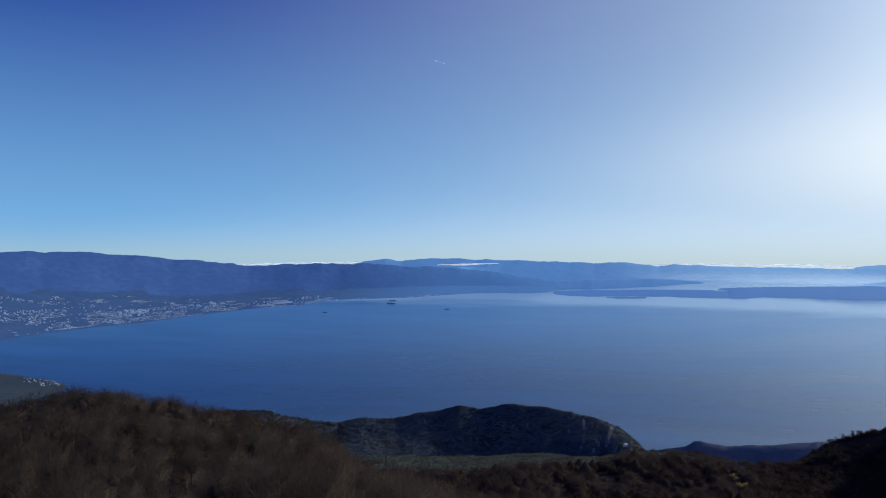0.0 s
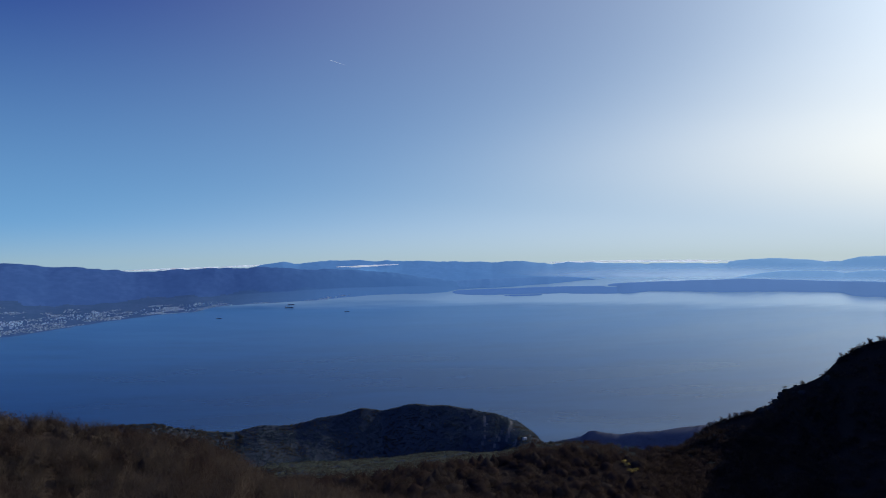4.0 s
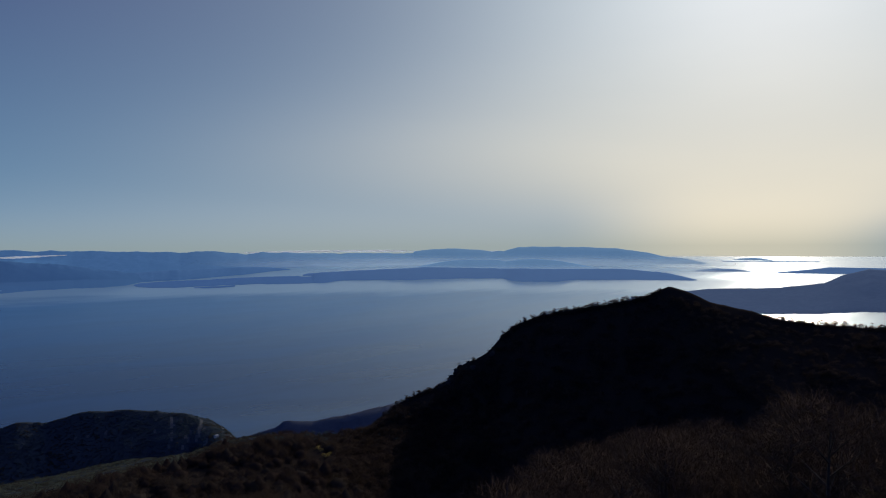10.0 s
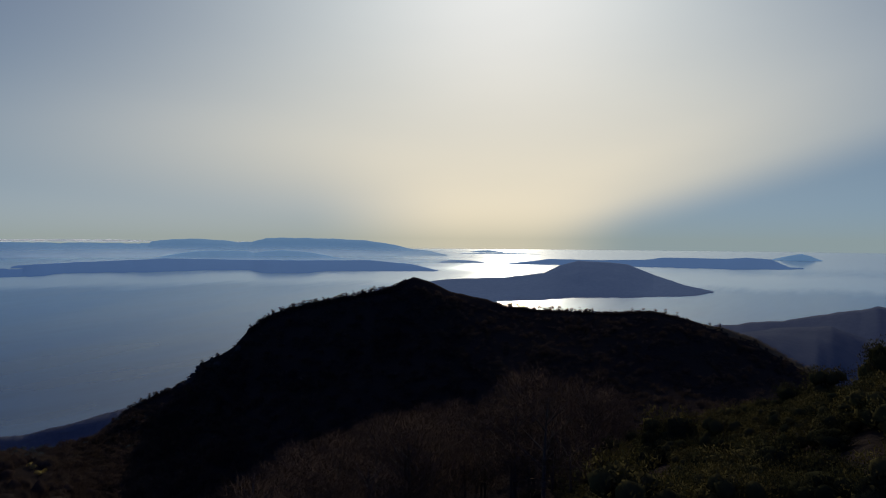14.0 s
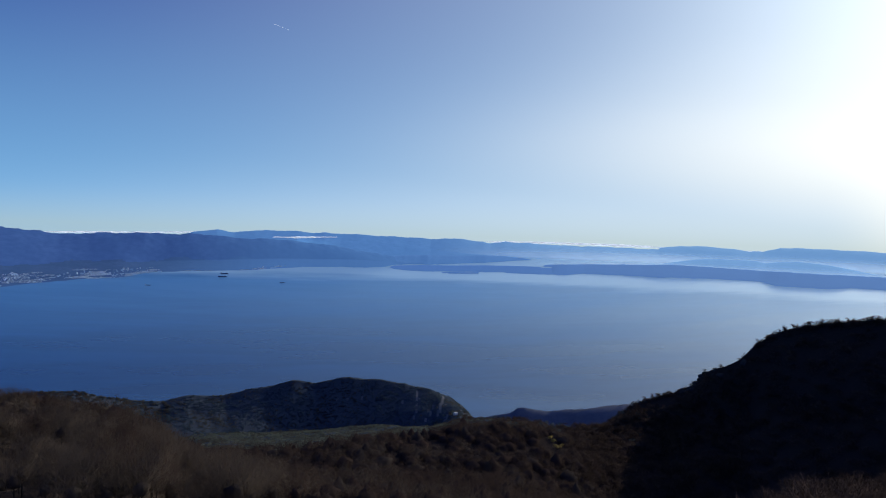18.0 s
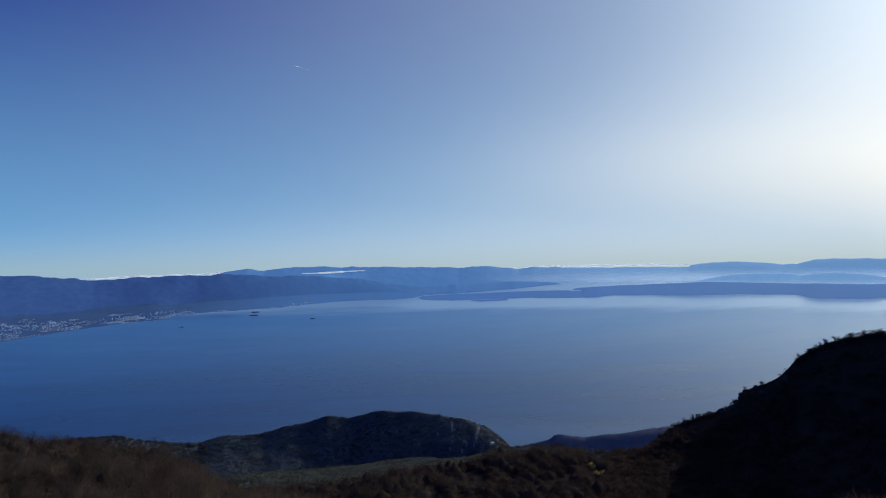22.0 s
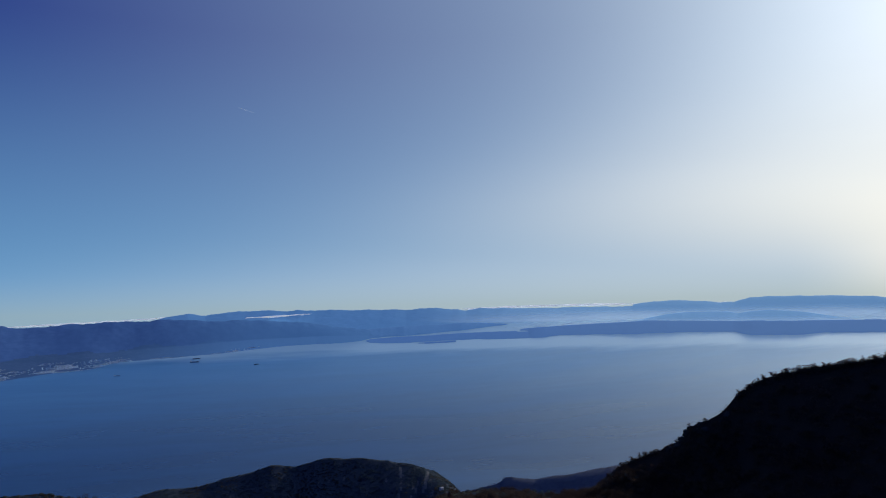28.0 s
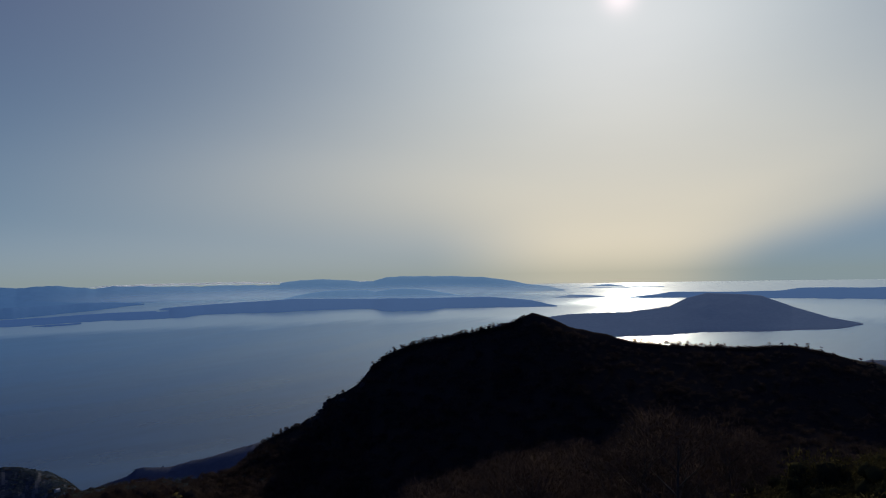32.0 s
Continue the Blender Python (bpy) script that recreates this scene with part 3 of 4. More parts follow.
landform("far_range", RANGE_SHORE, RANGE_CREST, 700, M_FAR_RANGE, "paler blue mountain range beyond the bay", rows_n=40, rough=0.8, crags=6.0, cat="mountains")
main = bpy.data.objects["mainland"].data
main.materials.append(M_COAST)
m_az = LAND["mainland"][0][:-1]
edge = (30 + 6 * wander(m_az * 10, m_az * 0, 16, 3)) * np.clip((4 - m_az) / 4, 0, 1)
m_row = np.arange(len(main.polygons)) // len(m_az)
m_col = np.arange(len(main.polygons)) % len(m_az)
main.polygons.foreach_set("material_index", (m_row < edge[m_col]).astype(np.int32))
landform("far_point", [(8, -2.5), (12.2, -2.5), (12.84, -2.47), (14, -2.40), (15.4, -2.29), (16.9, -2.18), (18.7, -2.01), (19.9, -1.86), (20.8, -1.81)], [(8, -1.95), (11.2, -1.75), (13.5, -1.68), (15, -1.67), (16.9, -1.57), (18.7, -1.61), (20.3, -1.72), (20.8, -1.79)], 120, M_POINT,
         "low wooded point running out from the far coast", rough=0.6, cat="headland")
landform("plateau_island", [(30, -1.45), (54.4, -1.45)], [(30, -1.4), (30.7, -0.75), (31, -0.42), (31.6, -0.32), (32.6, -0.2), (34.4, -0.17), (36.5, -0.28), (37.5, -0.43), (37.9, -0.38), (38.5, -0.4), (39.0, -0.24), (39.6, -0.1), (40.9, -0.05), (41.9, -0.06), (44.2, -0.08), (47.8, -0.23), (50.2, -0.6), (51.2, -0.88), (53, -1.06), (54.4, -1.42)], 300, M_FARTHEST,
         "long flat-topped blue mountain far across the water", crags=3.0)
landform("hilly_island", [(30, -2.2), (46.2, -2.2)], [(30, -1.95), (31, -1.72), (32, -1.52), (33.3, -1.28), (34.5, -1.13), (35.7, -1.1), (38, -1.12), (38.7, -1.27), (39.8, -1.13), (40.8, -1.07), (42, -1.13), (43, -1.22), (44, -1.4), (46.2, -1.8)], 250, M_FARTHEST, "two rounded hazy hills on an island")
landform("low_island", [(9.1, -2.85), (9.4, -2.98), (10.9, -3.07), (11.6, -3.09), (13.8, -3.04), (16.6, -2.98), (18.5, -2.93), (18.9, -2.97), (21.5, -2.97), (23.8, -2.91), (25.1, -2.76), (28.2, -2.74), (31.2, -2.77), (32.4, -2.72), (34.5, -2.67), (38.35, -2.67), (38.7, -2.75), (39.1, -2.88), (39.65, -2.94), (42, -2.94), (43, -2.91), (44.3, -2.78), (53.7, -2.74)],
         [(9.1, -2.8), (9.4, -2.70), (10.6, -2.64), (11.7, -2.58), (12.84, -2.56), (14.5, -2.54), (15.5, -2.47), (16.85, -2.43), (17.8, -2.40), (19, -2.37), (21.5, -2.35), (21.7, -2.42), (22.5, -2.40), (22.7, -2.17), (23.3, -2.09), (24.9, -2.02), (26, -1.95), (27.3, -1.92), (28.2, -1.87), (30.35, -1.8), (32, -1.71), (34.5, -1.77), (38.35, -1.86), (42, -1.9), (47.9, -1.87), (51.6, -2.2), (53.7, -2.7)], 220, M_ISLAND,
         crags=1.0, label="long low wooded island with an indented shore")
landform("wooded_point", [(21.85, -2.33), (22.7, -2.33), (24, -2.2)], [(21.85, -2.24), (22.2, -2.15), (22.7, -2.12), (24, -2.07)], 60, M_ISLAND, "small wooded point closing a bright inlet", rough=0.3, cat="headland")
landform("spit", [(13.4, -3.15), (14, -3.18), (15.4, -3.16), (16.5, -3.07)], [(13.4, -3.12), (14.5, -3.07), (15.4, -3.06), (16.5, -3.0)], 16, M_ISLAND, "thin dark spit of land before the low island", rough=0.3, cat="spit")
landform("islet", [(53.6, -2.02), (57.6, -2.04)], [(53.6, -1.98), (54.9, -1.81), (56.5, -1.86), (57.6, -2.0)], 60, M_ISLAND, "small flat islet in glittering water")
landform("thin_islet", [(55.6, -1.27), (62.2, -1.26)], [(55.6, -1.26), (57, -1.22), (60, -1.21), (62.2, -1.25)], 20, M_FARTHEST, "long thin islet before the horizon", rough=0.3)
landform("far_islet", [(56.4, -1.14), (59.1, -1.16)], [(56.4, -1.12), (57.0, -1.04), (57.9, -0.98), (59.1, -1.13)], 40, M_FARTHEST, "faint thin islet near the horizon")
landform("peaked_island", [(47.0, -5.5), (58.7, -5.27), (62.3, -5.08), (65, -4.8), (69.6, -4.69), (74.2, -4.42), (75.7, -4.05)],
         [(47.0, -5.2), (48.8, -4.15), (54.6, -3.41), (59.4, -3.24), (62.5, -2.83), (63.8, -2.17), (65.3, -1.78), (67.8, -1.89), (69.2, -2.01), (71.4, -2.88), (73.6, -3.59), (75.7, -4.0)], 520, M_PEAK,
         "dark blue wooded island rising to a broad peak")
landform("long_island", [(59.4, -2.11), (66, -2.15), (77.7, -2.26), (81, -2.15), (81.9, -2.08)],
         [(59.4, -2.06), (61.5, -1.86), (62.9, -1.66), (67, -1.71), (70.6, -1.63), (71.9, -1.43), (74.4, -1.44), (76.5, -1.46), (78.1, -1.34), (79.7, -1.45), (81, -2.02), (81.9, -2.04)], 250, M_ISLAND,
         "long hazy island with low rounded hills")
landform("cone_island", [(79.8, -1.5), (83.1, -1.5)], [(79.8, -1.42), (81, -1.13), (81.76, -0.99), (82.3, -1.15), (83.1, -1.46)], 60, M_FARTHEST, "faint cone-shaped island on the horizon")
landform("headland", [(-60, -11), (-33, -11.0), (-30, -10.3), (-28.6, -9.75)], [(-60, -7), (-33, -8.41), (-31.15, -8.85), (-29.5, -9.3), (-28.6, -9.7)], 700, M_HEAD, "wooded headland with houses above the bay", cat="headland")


def on_land(name, az, q):
    """A place on a far land at bearing az, from its shore (q 0) to its crest (q 1)."""
    a, P = LAND[name]
    i = (az - a[0]) / (a[1] - a[0])
    i0 = int(np.clip(i, 0, len(a) - 2))
    last = P.shape[0] - 3
    j = q * last
    j0 = int(np.clip(j, 0, last - 1))
    u, v = min(i - i0, 1), min(j - j0, 1)
    return (P[j0, i0] * (1 - u) + P[j0, i0 + 1] * u) * (1 - v) + (P[j0 + 1, i0] * (1 - u) + P[j0 + 1, i0 + 1] * u) * v


# ---------------------------------------------------------------- woods
def fast_mesh(name, verts, tris, mat, normals=None):
    me = bpy.data.meshes.new(name)
    me.vertices.add(len(verts))
    me.vertices.foreach_set("co", np.ascontiguousarray(verts, dtype=np.float32).ravel())
    me.loops.add(len(tris) * 3)
    me.loops.foreach_set("vertex_index", np.ascontiguousarray(tris, dtype=np.int32).ravel())
    me.polygons.add(len(tris))
    me.polygons.foreach_set("loop_start", np.arange(len(tris), dtype=np.int32) * 3)
    me.materials.append(mat)
    me.update(calc_edges=True)
    if normals is not None:
        me.polygons.foreach_set("use_smooth", np.ones(len(tris), dtype=bool))
        me.normals_split_custom_set_from_vertices(normals)
    return me


def stick(a, b, ra, rb, sides=4):
    """A tapered stick from a to b."""
    a, b = np.array(a, float), np.array(b, float)
    d = (b - a) / max(np.linalg.norm(b - a), 1e-6)
    u = np.cross(d, (0.31, 0.87, 0.12))
    u /= np.linalg.norm(u)
    w = np.cross(d, u)
    ang = np.arange(sides) * 2 * np.pi / sides
    ring = np.cos(ang)[:, None] * u + np.sin(ang)[:, None] * w
    v = np.concatenate([a + ring * ra, b + ring * rb])
    i = np.arange(sides)
    j = (i + 1) % sides
    t = np.concatenate([np.stack([i, j, j + sides], -1), np.stack([i, j + sides, i + sides], -1)])
    return v, t


def joined(parts):
    vs, ts, off = [], [], 0
    for v, t in parts:
        vs.append(v)
        ts.append(t + off)
        off += len(v)
    return np.concatenate(vs), np.concatenate(ts)


def slivers(rng, at, along, length, width):
    """Thin triangles, as twigs, at the places `at` and along the directions `along`."""
    n = len(at)
    side = np.cross(along, rng.normal(size=(n, 3)))
    side /= np.linalg.norm(side, axis=1)[:, None] + 1e-9
    L = length * rng.uniform(0.6, 1.3, n)[:, None]
    W = width * rng.uniform(0.6, 1.4, n)[:, None]
    v = np.stack([at - side * W / 2, at + side * W / 2, at + along * L], 1).reshape(-1, 3)
    return v, np.arange(n * 3).reshape(-1, 3)


def bare_tree_shape(seed, height, spread, twigs, twig_len, twig_w, limbs, sides, upright=0.3):
    """Wood (trunk and limbs) and twig crown of a leafless tree."""
    rng = np.random.default_rng(seed)
    lean = rng.normal(0, 0.04, 2) * height
    top = np.array([lean[0], lean[1], height * 0.86])
    fork = np.array([lean[0] * 0.4, lean[1] * 0.4, height * 0.38])
    wood = [stick((0, 0, -0.4), fork, height * 0.02, height * 0.014, sides), stick(fork, top, height * 0.014, height * 0.003, sides)]
    ends = []
    for k in range(limbs):
        f = rng.uniform(0.0, 0.75)
        start = fork + (top - fork) * f
        a = k * 2.4 + rng.uniform(-0.4, 0.4)
        reach = spread * rng.uniform(0.55, 1.0) * (1 - f * 0.5)
        end = start + np.array([math.cos(a) * reach, math.sin(a) * reach, reach * rng.uniform(0.6, 1.2)])
        end[2] = min(end[2], height * 0.97)
        wood.append(stick(start, end, height * 0.007, height * 0.0015, 3))
        ends.append((start, end))
    ends.append((fork, top + (0, 0, height * 0.1)))
    # twigs gather in uneven round lobes about the limb ends
    hub = np.array([e[1] for e in ends] + [e[0] * 0.4 + e[1] * 0.6 for e in ends])
    rad = spread * rng.uniform(0.3, 0.5, len(hub))
    pick = rng.integers(0, len(hub), twigs)
    d = rng.normal(size=(twigs, 3))
    d /= np.linalg.norm(d, axis=1)[:, None]
    at = hub[pick] + d * (rad[pick] * rng.uniform(0.2, 1.0, twigs))[:, None]
    at[:, 2] = np.clip(at[:, 2], height * 0.12, height)
    along = d * 0.8 + rng.normal(0, 0.6, (twigs, 3)) + (0, 0, upright)
    along /= np.linalg.norm(along, axis=1)[:, None]
    return joined(wood), slivers(rng, at, along, twig_len, twig_w)


BALLS = []
for level in (1, 2):
    ico = bmesh.new()
    bmesh.ops.create_icosphere(ico, subdivisions=level, radius=1.0)
    ico.verts.ensure_lookup_table()
    BALLS.append((np.array([v.co[:] for v in ico.verts]), np.array([[v.index for v in f.verts] for f in ico.faces])))
    ico.free()


def clump_shape(seed, height, spread, lobes, twigs, twig_len, twig_w, flat=0.85, low=0.4, high=0.7, upright=0.25, core=0.6):
    """A dense crown: sprays of twigs or leaves massed round uneven lobes."""
    rng = np.random.default_rng(seed)
    lot, swell, hubs, rads = [], [], [], []
    mid = np.array([0, 0, height * 0.35])
    turn = rng.uniform(0, 6.28)
    ball, tris = BALLS[0]
    for k in range(lobes):
        a, f = turn + k * 6.28 / lobes + rng.uniform(-0.5, 0.5), (rng.uniform(0.35, 0.65) if lobes > 1 else 0.0)
        c = np.array([math.cos(a) * spread * f, math.sin(a) * spread * f, height * rng.uniform(low, high)])
        rad = spread * rng.uniform(0.5, 0.72) * (1.0 if lobes > 1 else 1.4)
        v = c + ball * rad * core * (1 + 0.2 * rng.normal(size=(len(ball), 1)).clip(-1.5, 1.5)) * (1, 1, flat)
        n = ball + 0.5 * (v - mid) / spread
        if core:
            lot.append((v, tris))
            swell.append(n / np.linalg.norm(n, axis=1)[:, None])
        hubs.append(c)
        rads.append(rad)
    pick = rng.integers(0, lobes, twigs)
    d = rng.normal(size=(twigs, 3))
    d[:, 2] = np.where(d[:, 2] < -0.4, -d[:, 2], d[:, 2])
    d /= np.linalg.norm(d, axis=1)[:, None]
    at = np.array(hubs)[pick] + d * (np.array(rads)[pick] * rng.uniform(0.55, 1.05, twigs))[:, None] * (1, 1, flat)
    along = d * 0.5 + rng.normal(0, 0.6, (twigs, 3)) + (0, 0, upright)
    v, t = slivers(rng, at, along / np.linalg.norm(along, axis=1)[:, None], twig_len, twig_w)
    n = d + 0.5 * (at - mid) / spread
    n = n / np.linalg.norm(n, axis=1)[:, None]
    face = np.cross(v[t[:, 1]] - v[t[:, 0]], v[t[:, 2]] - v[t[:, 0]])
    away = (face * n).sum(1) < 0
    t[away] = t[away][:, ::-1]
    lot.append((v, t))
    swell.append(np.repeat(n, 3, axis=0))
    v, t = joined(lot)
    return v, t, np.concatenate(swell)


def dome_shape(seed, radius, rise, centre, tufts, twig_len, twig_w, core=0.6, level=0, upright=0.3, lumps=9, inner=0.5, soft=0.0):
    """One rounded crown: a lumpy mass of branches with fine sprays of twigs or leaves standing out all over it."""
    rng = np.random.default_rng(seed)
    ball, tris = BALLS[level]
    mid = rng.normal(size=(lumps, 3)) + (0, 0, 0.5)
    mid /= np.linalg.norm(mid, axis=1)[:, None]
    push = rng.uniform(0.08, 0.30, lumps)

    def reach(d):
        return 0.84 + (push * np.exp((d @ mid.T - 1) / 0.09)).sum(1)

    shape = np.array((radius, radius, rise))
    hull = ball * reach(ball)[:, None] * shape
    flat = np.cross(hull[tris[:, 1]] - hull[tris[:, 0]], hull[tris[:, 2]] - hull[tris[:, 0]])
    out = np.zeros_like(hull)
    for k in range(3):
        np.add.at(out, tris[:, k], flat)
    out = out / np.linalg.norm(out, axis=1)[:, None] + (0, 0, soft)  # normals bent upwards to even out light and shade on the crown
    out /= np.linalg.norm(out, axis=1)[:, None]
    d = rng.normal(size=(tufts, 3))
    d[:, 2] = np.where(d[:, 2] < -0.3, -d[:, 2], d[:, 2])
    d /= np.linalg.norm(d, axis=1)[:, None]
    near = out[np.argmax(d @ ball.T, axis=1)]
    at = d * (reach(d) * rng.uniform(inner, 1.06, tufts))[:, None] * shape
    along = near * 0.6 + rng.normal(0, 0.5, (tufts, 3)) + (0, 0, upright)
    v, t = slivers(rng, at, along / np.linalg.norm(along, axis=1)[:, None], twig_len, twig_w)
    face = np.cross(v[t[:, 1]] - v[t[:, 0]], v[t[:, 2]] - v[t[:, 0]])
    away = (face * near).sum(1) < 0
    t[away] = t[away][:, ::-1]
    seen = tris[ball[tris].mean(1)[:, 2] > -0.35]
    v, t = joined([(hull * core * rng.uniform(0.75, 1.2, (len(hull), 1)), seen), (v, t)])
    return v + (0, 0, centre), t, np.concatenate([out, np.repeat(near, 3, axis=0)])


def scatter(az0, az1, r0, r1, spacing, seed):
    """Bearings and distances strewn evenly over a piece of the plan."""
    rng = np.random.default_rng(seed)
    n = int(radians(az1 - az0) * (r1 * r1 - r0 * r0) / 2 / spacing ** 2)
    return rng.uniform(az0, az1, n), np.sqrt(rng.uniform(r0 * r0, r1 * r1, n))


def places(az, r, sink=0.3):
    a = np.radians(az)
    return np.stack([r * np.sin(a), r * np.cos(a), ground_z(az, r) - sink], -1)


def strew(shapes, pos, scale, seed, crowns=False):
    """All shapes set out at the places, turned and sized by chance, as one lot of triangles."""
    rng = np.random.default_rng(seed)
    which = rng.integers(0, len(shapes), len(pos))
    out, normals = [], []
    for k, shape in enumerate(shapes):
        m = which == k
        p, s = pos[m], scale[m]
        if not len(p):
            continue
        v, t, swell = shape if len(shape) == 3 else (*shape, np.zeros((len(shape[0]), 3)))
        a = rng.uniform(0, 2 * np.pi, len(p))
        c, d = np.cos(a)[:, None], np.sin(a)[:, None]
        w = v[None] * s[:, None, None]
        q = np.stack([w[..., 0] * c - w[..., 1] * d, w[..., 0] * d + w[..., 1] * c, w[..., 2]], -1) + p[:, None]
        tt = (t[None] + np.arange(len(p))[:, None, None] * len(v)).reshape(-1, 3)
        out.append((q.reshape(-1, 3), tt))
        normals.append(np.stack([swell[:, 0] * c - swell[:, 1] * d, swell[:, 0] * d + swell[:, 1] * c, np.broadcast_to(swell[:, 2], (len(p), len(v)))], -1).reshape(-1, 3))
    v, t = joined(out)
    normals = np.concatenate(normals)
    return (v, t, normals if normals.any() else None) if crowns else (v, t)


def crown_line(az):
    """Distance of the hills' crest at a bearing."""
    return keyed(CREST, az, 1)


def wood_stuff(name, pos, scale, wood_shapes, crown_shapes, seed, label, *crown_mats, mixing=0.28):
    """A wood as one thing: its trunks, and its crowns in as many tints as there are materials."""
    top = new(name)
    tagged(top, label, "woodland", kind="stuff")
    chance = np.random.default_rng(seed + 500)
    field = wander(pos[:, 0], pos[:, 1], 34, 2) + chance.normal(0, mixing, len(pos))  # tints and heights come in patches
    tint = np.minimum((np.argsort(np.argsort(field)) * len(crown_mats)) // len(pos), len(crown_mats) - 1)
    scale = scale * (1 + 0.22 * wander(pos[:, 0] + 500, pos[:, 1], 24, 2))
    if wood_shapes:
        v, t = strew(wood_shapes, pos, scale, seed)
        ob = new("trunks", fast_mesh("trunks", v, t, M_DARK_WOOD))
        ob.parent = top
        tagged(ob, kind="stuff")
    for k, mat in enumerate(crown_mats):
        v, t, swell = strew(crown_shapes, pos[tint == k], scale[tint == k], seed + k, True)
        ob = new("crowns", fast_mesh("crowns", v, t, mat, swell))
        ob.parent = top
        tagged(ob, kind="stuff")
    return top


FAR_BARE = [clump_shape(s, 5.6, 3.0, 5, 105, 1.2, 0.26, low=0.35, high=0.7, upright=0.7, core=0.0) for s in range(1, 9)]
ROUND_BARE = [dome_shape(s + 10, 5.6, 5.4, 5.0, 400, 1.1, 0.14, core=0.72, inner=0.66, lumps=16, soft=0.5) for s in range(1, 9)]
MID_BARE = [dome_shape(s + 20, 3.7, 3.7, 5.2, 330, 1.0, 0.085, core=0.5) for s in range(1, 9)]
NEAR_CROWN = [dome_shape(s + 30, 4.0, 4.2, 5.2, 1000, 1.2, 0.052, core=0.3, upright=0.6, lumps=14, inner=0.3) for s in range(1, 7)]
STEMS = [bare_tree_shape(s + 20, 8.0, 3.0, 4, 0.5, 0.05, 6, 4)[0] for s in range(1, 7)]
rng = np.random.default_rng(5)

# leafless wood on the shoulder below the lookout
az, r = scatter(-42, -1, 180, 320, 4.4, 11)
keep = r < keyed(SHOULDER, az, 1) + 15 + 50 * rng.random(len(az)) * (az > -17)
az, r = az[keep], r[keep]
wood_stuff("shoulder_wood", places(az, r, 4.2), rng.uniform(0.72, 1.12, len(az)), STEMS, MID_BARE, 12, "brown leafless beech wood on the near shoulder", M_TWIG_DEEP, M_TWIG, M_TWIG_DEEP, M_SPUR_TWIG, mixing=0.5)
az, r = scatter(-44, 2, 96, 185, 4.6, 24)
wood_stuff("slope_wood", places(az, r, 0.9), rng.uniform(0.6, 1.05, len(az)), STEMS, NEAR_CROWN, 25, "brown leafless beeches with grey stems on the near slope", M_TWIG, M_TWIG_DEEP, M_SPUR_TWIG, M_TWIG, mixing=0.6)
# leafless wood on the spur
az, r = scatter(-12, 29, 170, 570, 8.2, 13)
# Stops at the dark hill's shadow edge, where darker-coloured wood takes over.
keep = (r < keyed(SPUR, az, 1) + 30) & (az < 26.6 + 1.2 * wander(r * 0.5, az, 12, 2)) & ~((abs(az - 23.5) < 1.0) & (abs(r - 495) < 22))
near_az, near_r = scatter(-2, 26, 190, 345, 7.0, 27)
az, r = np.concatenate([az[keep], near_az]), np.concatenate([r[keep], near_r])
wood_stuff("spur_wood", places(az, r, 4.6), rng.uniform(0.8, 1.25, len(az)) * np.interp(r, (180, 340), (0.7, 1.0)), None, ROUND_BARE, 14, "brown leafless wood covering the lower spur", M_SPUR_DEEP, M_SPUR_TWIG, M_TWIG_DEEP, M_SPUR_TWIG, mixing=0.9)
# leafless wood on the dark hill
az, r = scatter(25, 84, 400, 650, 5.2, 15)
keep = (r < crown_line(az) + 4) & (r > keyed(DIP, az, 1))
keep &= ~((az > 50.2) & (az < 56) & (r > crown_line(az) - 9))
keep &= ~bare_rock(az, r) & ~(meadow(az, r) & (rng.random(len(az)) < 0.93))
az, r = az[keep], r[keep]
fringe = np.concatenate([rng.uniform(38.2, 51, 700), rng.uniform(58.5, 74, 900), rng.uniform(28, 33.5, 130)])
wood_stuff("crest_wood", places(fringe, crown_line(fringe) + rng.uniform(-6, 3, len(fringe)), 2.4), rng.uniform(0.45, 0.8, len(fringe)) * np.where(fringe > 56, 0.95, 1.0), None, FAR_BARE, 34,
           "low dark bushes along the hill's crest", M_HILL_TWIG)
near_top = r > crown_line(az) - 14
edge = rng.uniform(75.0, 84.2, 700)
wood_stuff("rim_grass", places(edge, crown_line(edge) + rng.uniform(-16, 5, len(edge)) * np.interp(edge, (75, 79, 84), (0.25, 1, 0.6)), 0.25), rng.uniform(0.1, 0.24, len(edge)), None, FAR_BARE, 66, "dry tan grass and low scrub along the hill's rim", M_GRASS)
wood_stuff("hill_wood", places(az, r, 2.2 + 0.9 * near_top), rng.uniform(0.9, 1.35, len(az)) * np.where(az > 56, 0.75, 1.0) * np.where(near_top, 0.7, 1.0), None, FAR_BARE, 16, "dark leafless wood on the shaded hill", M_HILL_TWIG, M_SPUR_DEEP, M_HILL_TWIG)
# Gully wood takes the darker twigs: the hill's shadow put into colour.
az, r = scatter(24, 38, 380, 615, 6.0, 35)
keep = r < crown_line(az) - 12
az, r = az[keep], r[keep]
wood_stuff("gully_wood", places(az, r, 1.2), rng.uniform(0.9, 1.5, len(az)), None, FAR_BARE, 36, "leafless wood in the gully below the hill, twigs darkened for the hill's shadow", M_HILL_TWIG, M_SPUR_DEEP)
# bushes and thin wood on the flat land behind the spur
az, r = scatter(14.5, 31, 545, 860, 7.0, 61)
keep = (r > keyed(SPUR, az, 1) + 25) & (r < keyed(CREST, az, 1) + 20)
az, r = az[keep], r[keep]
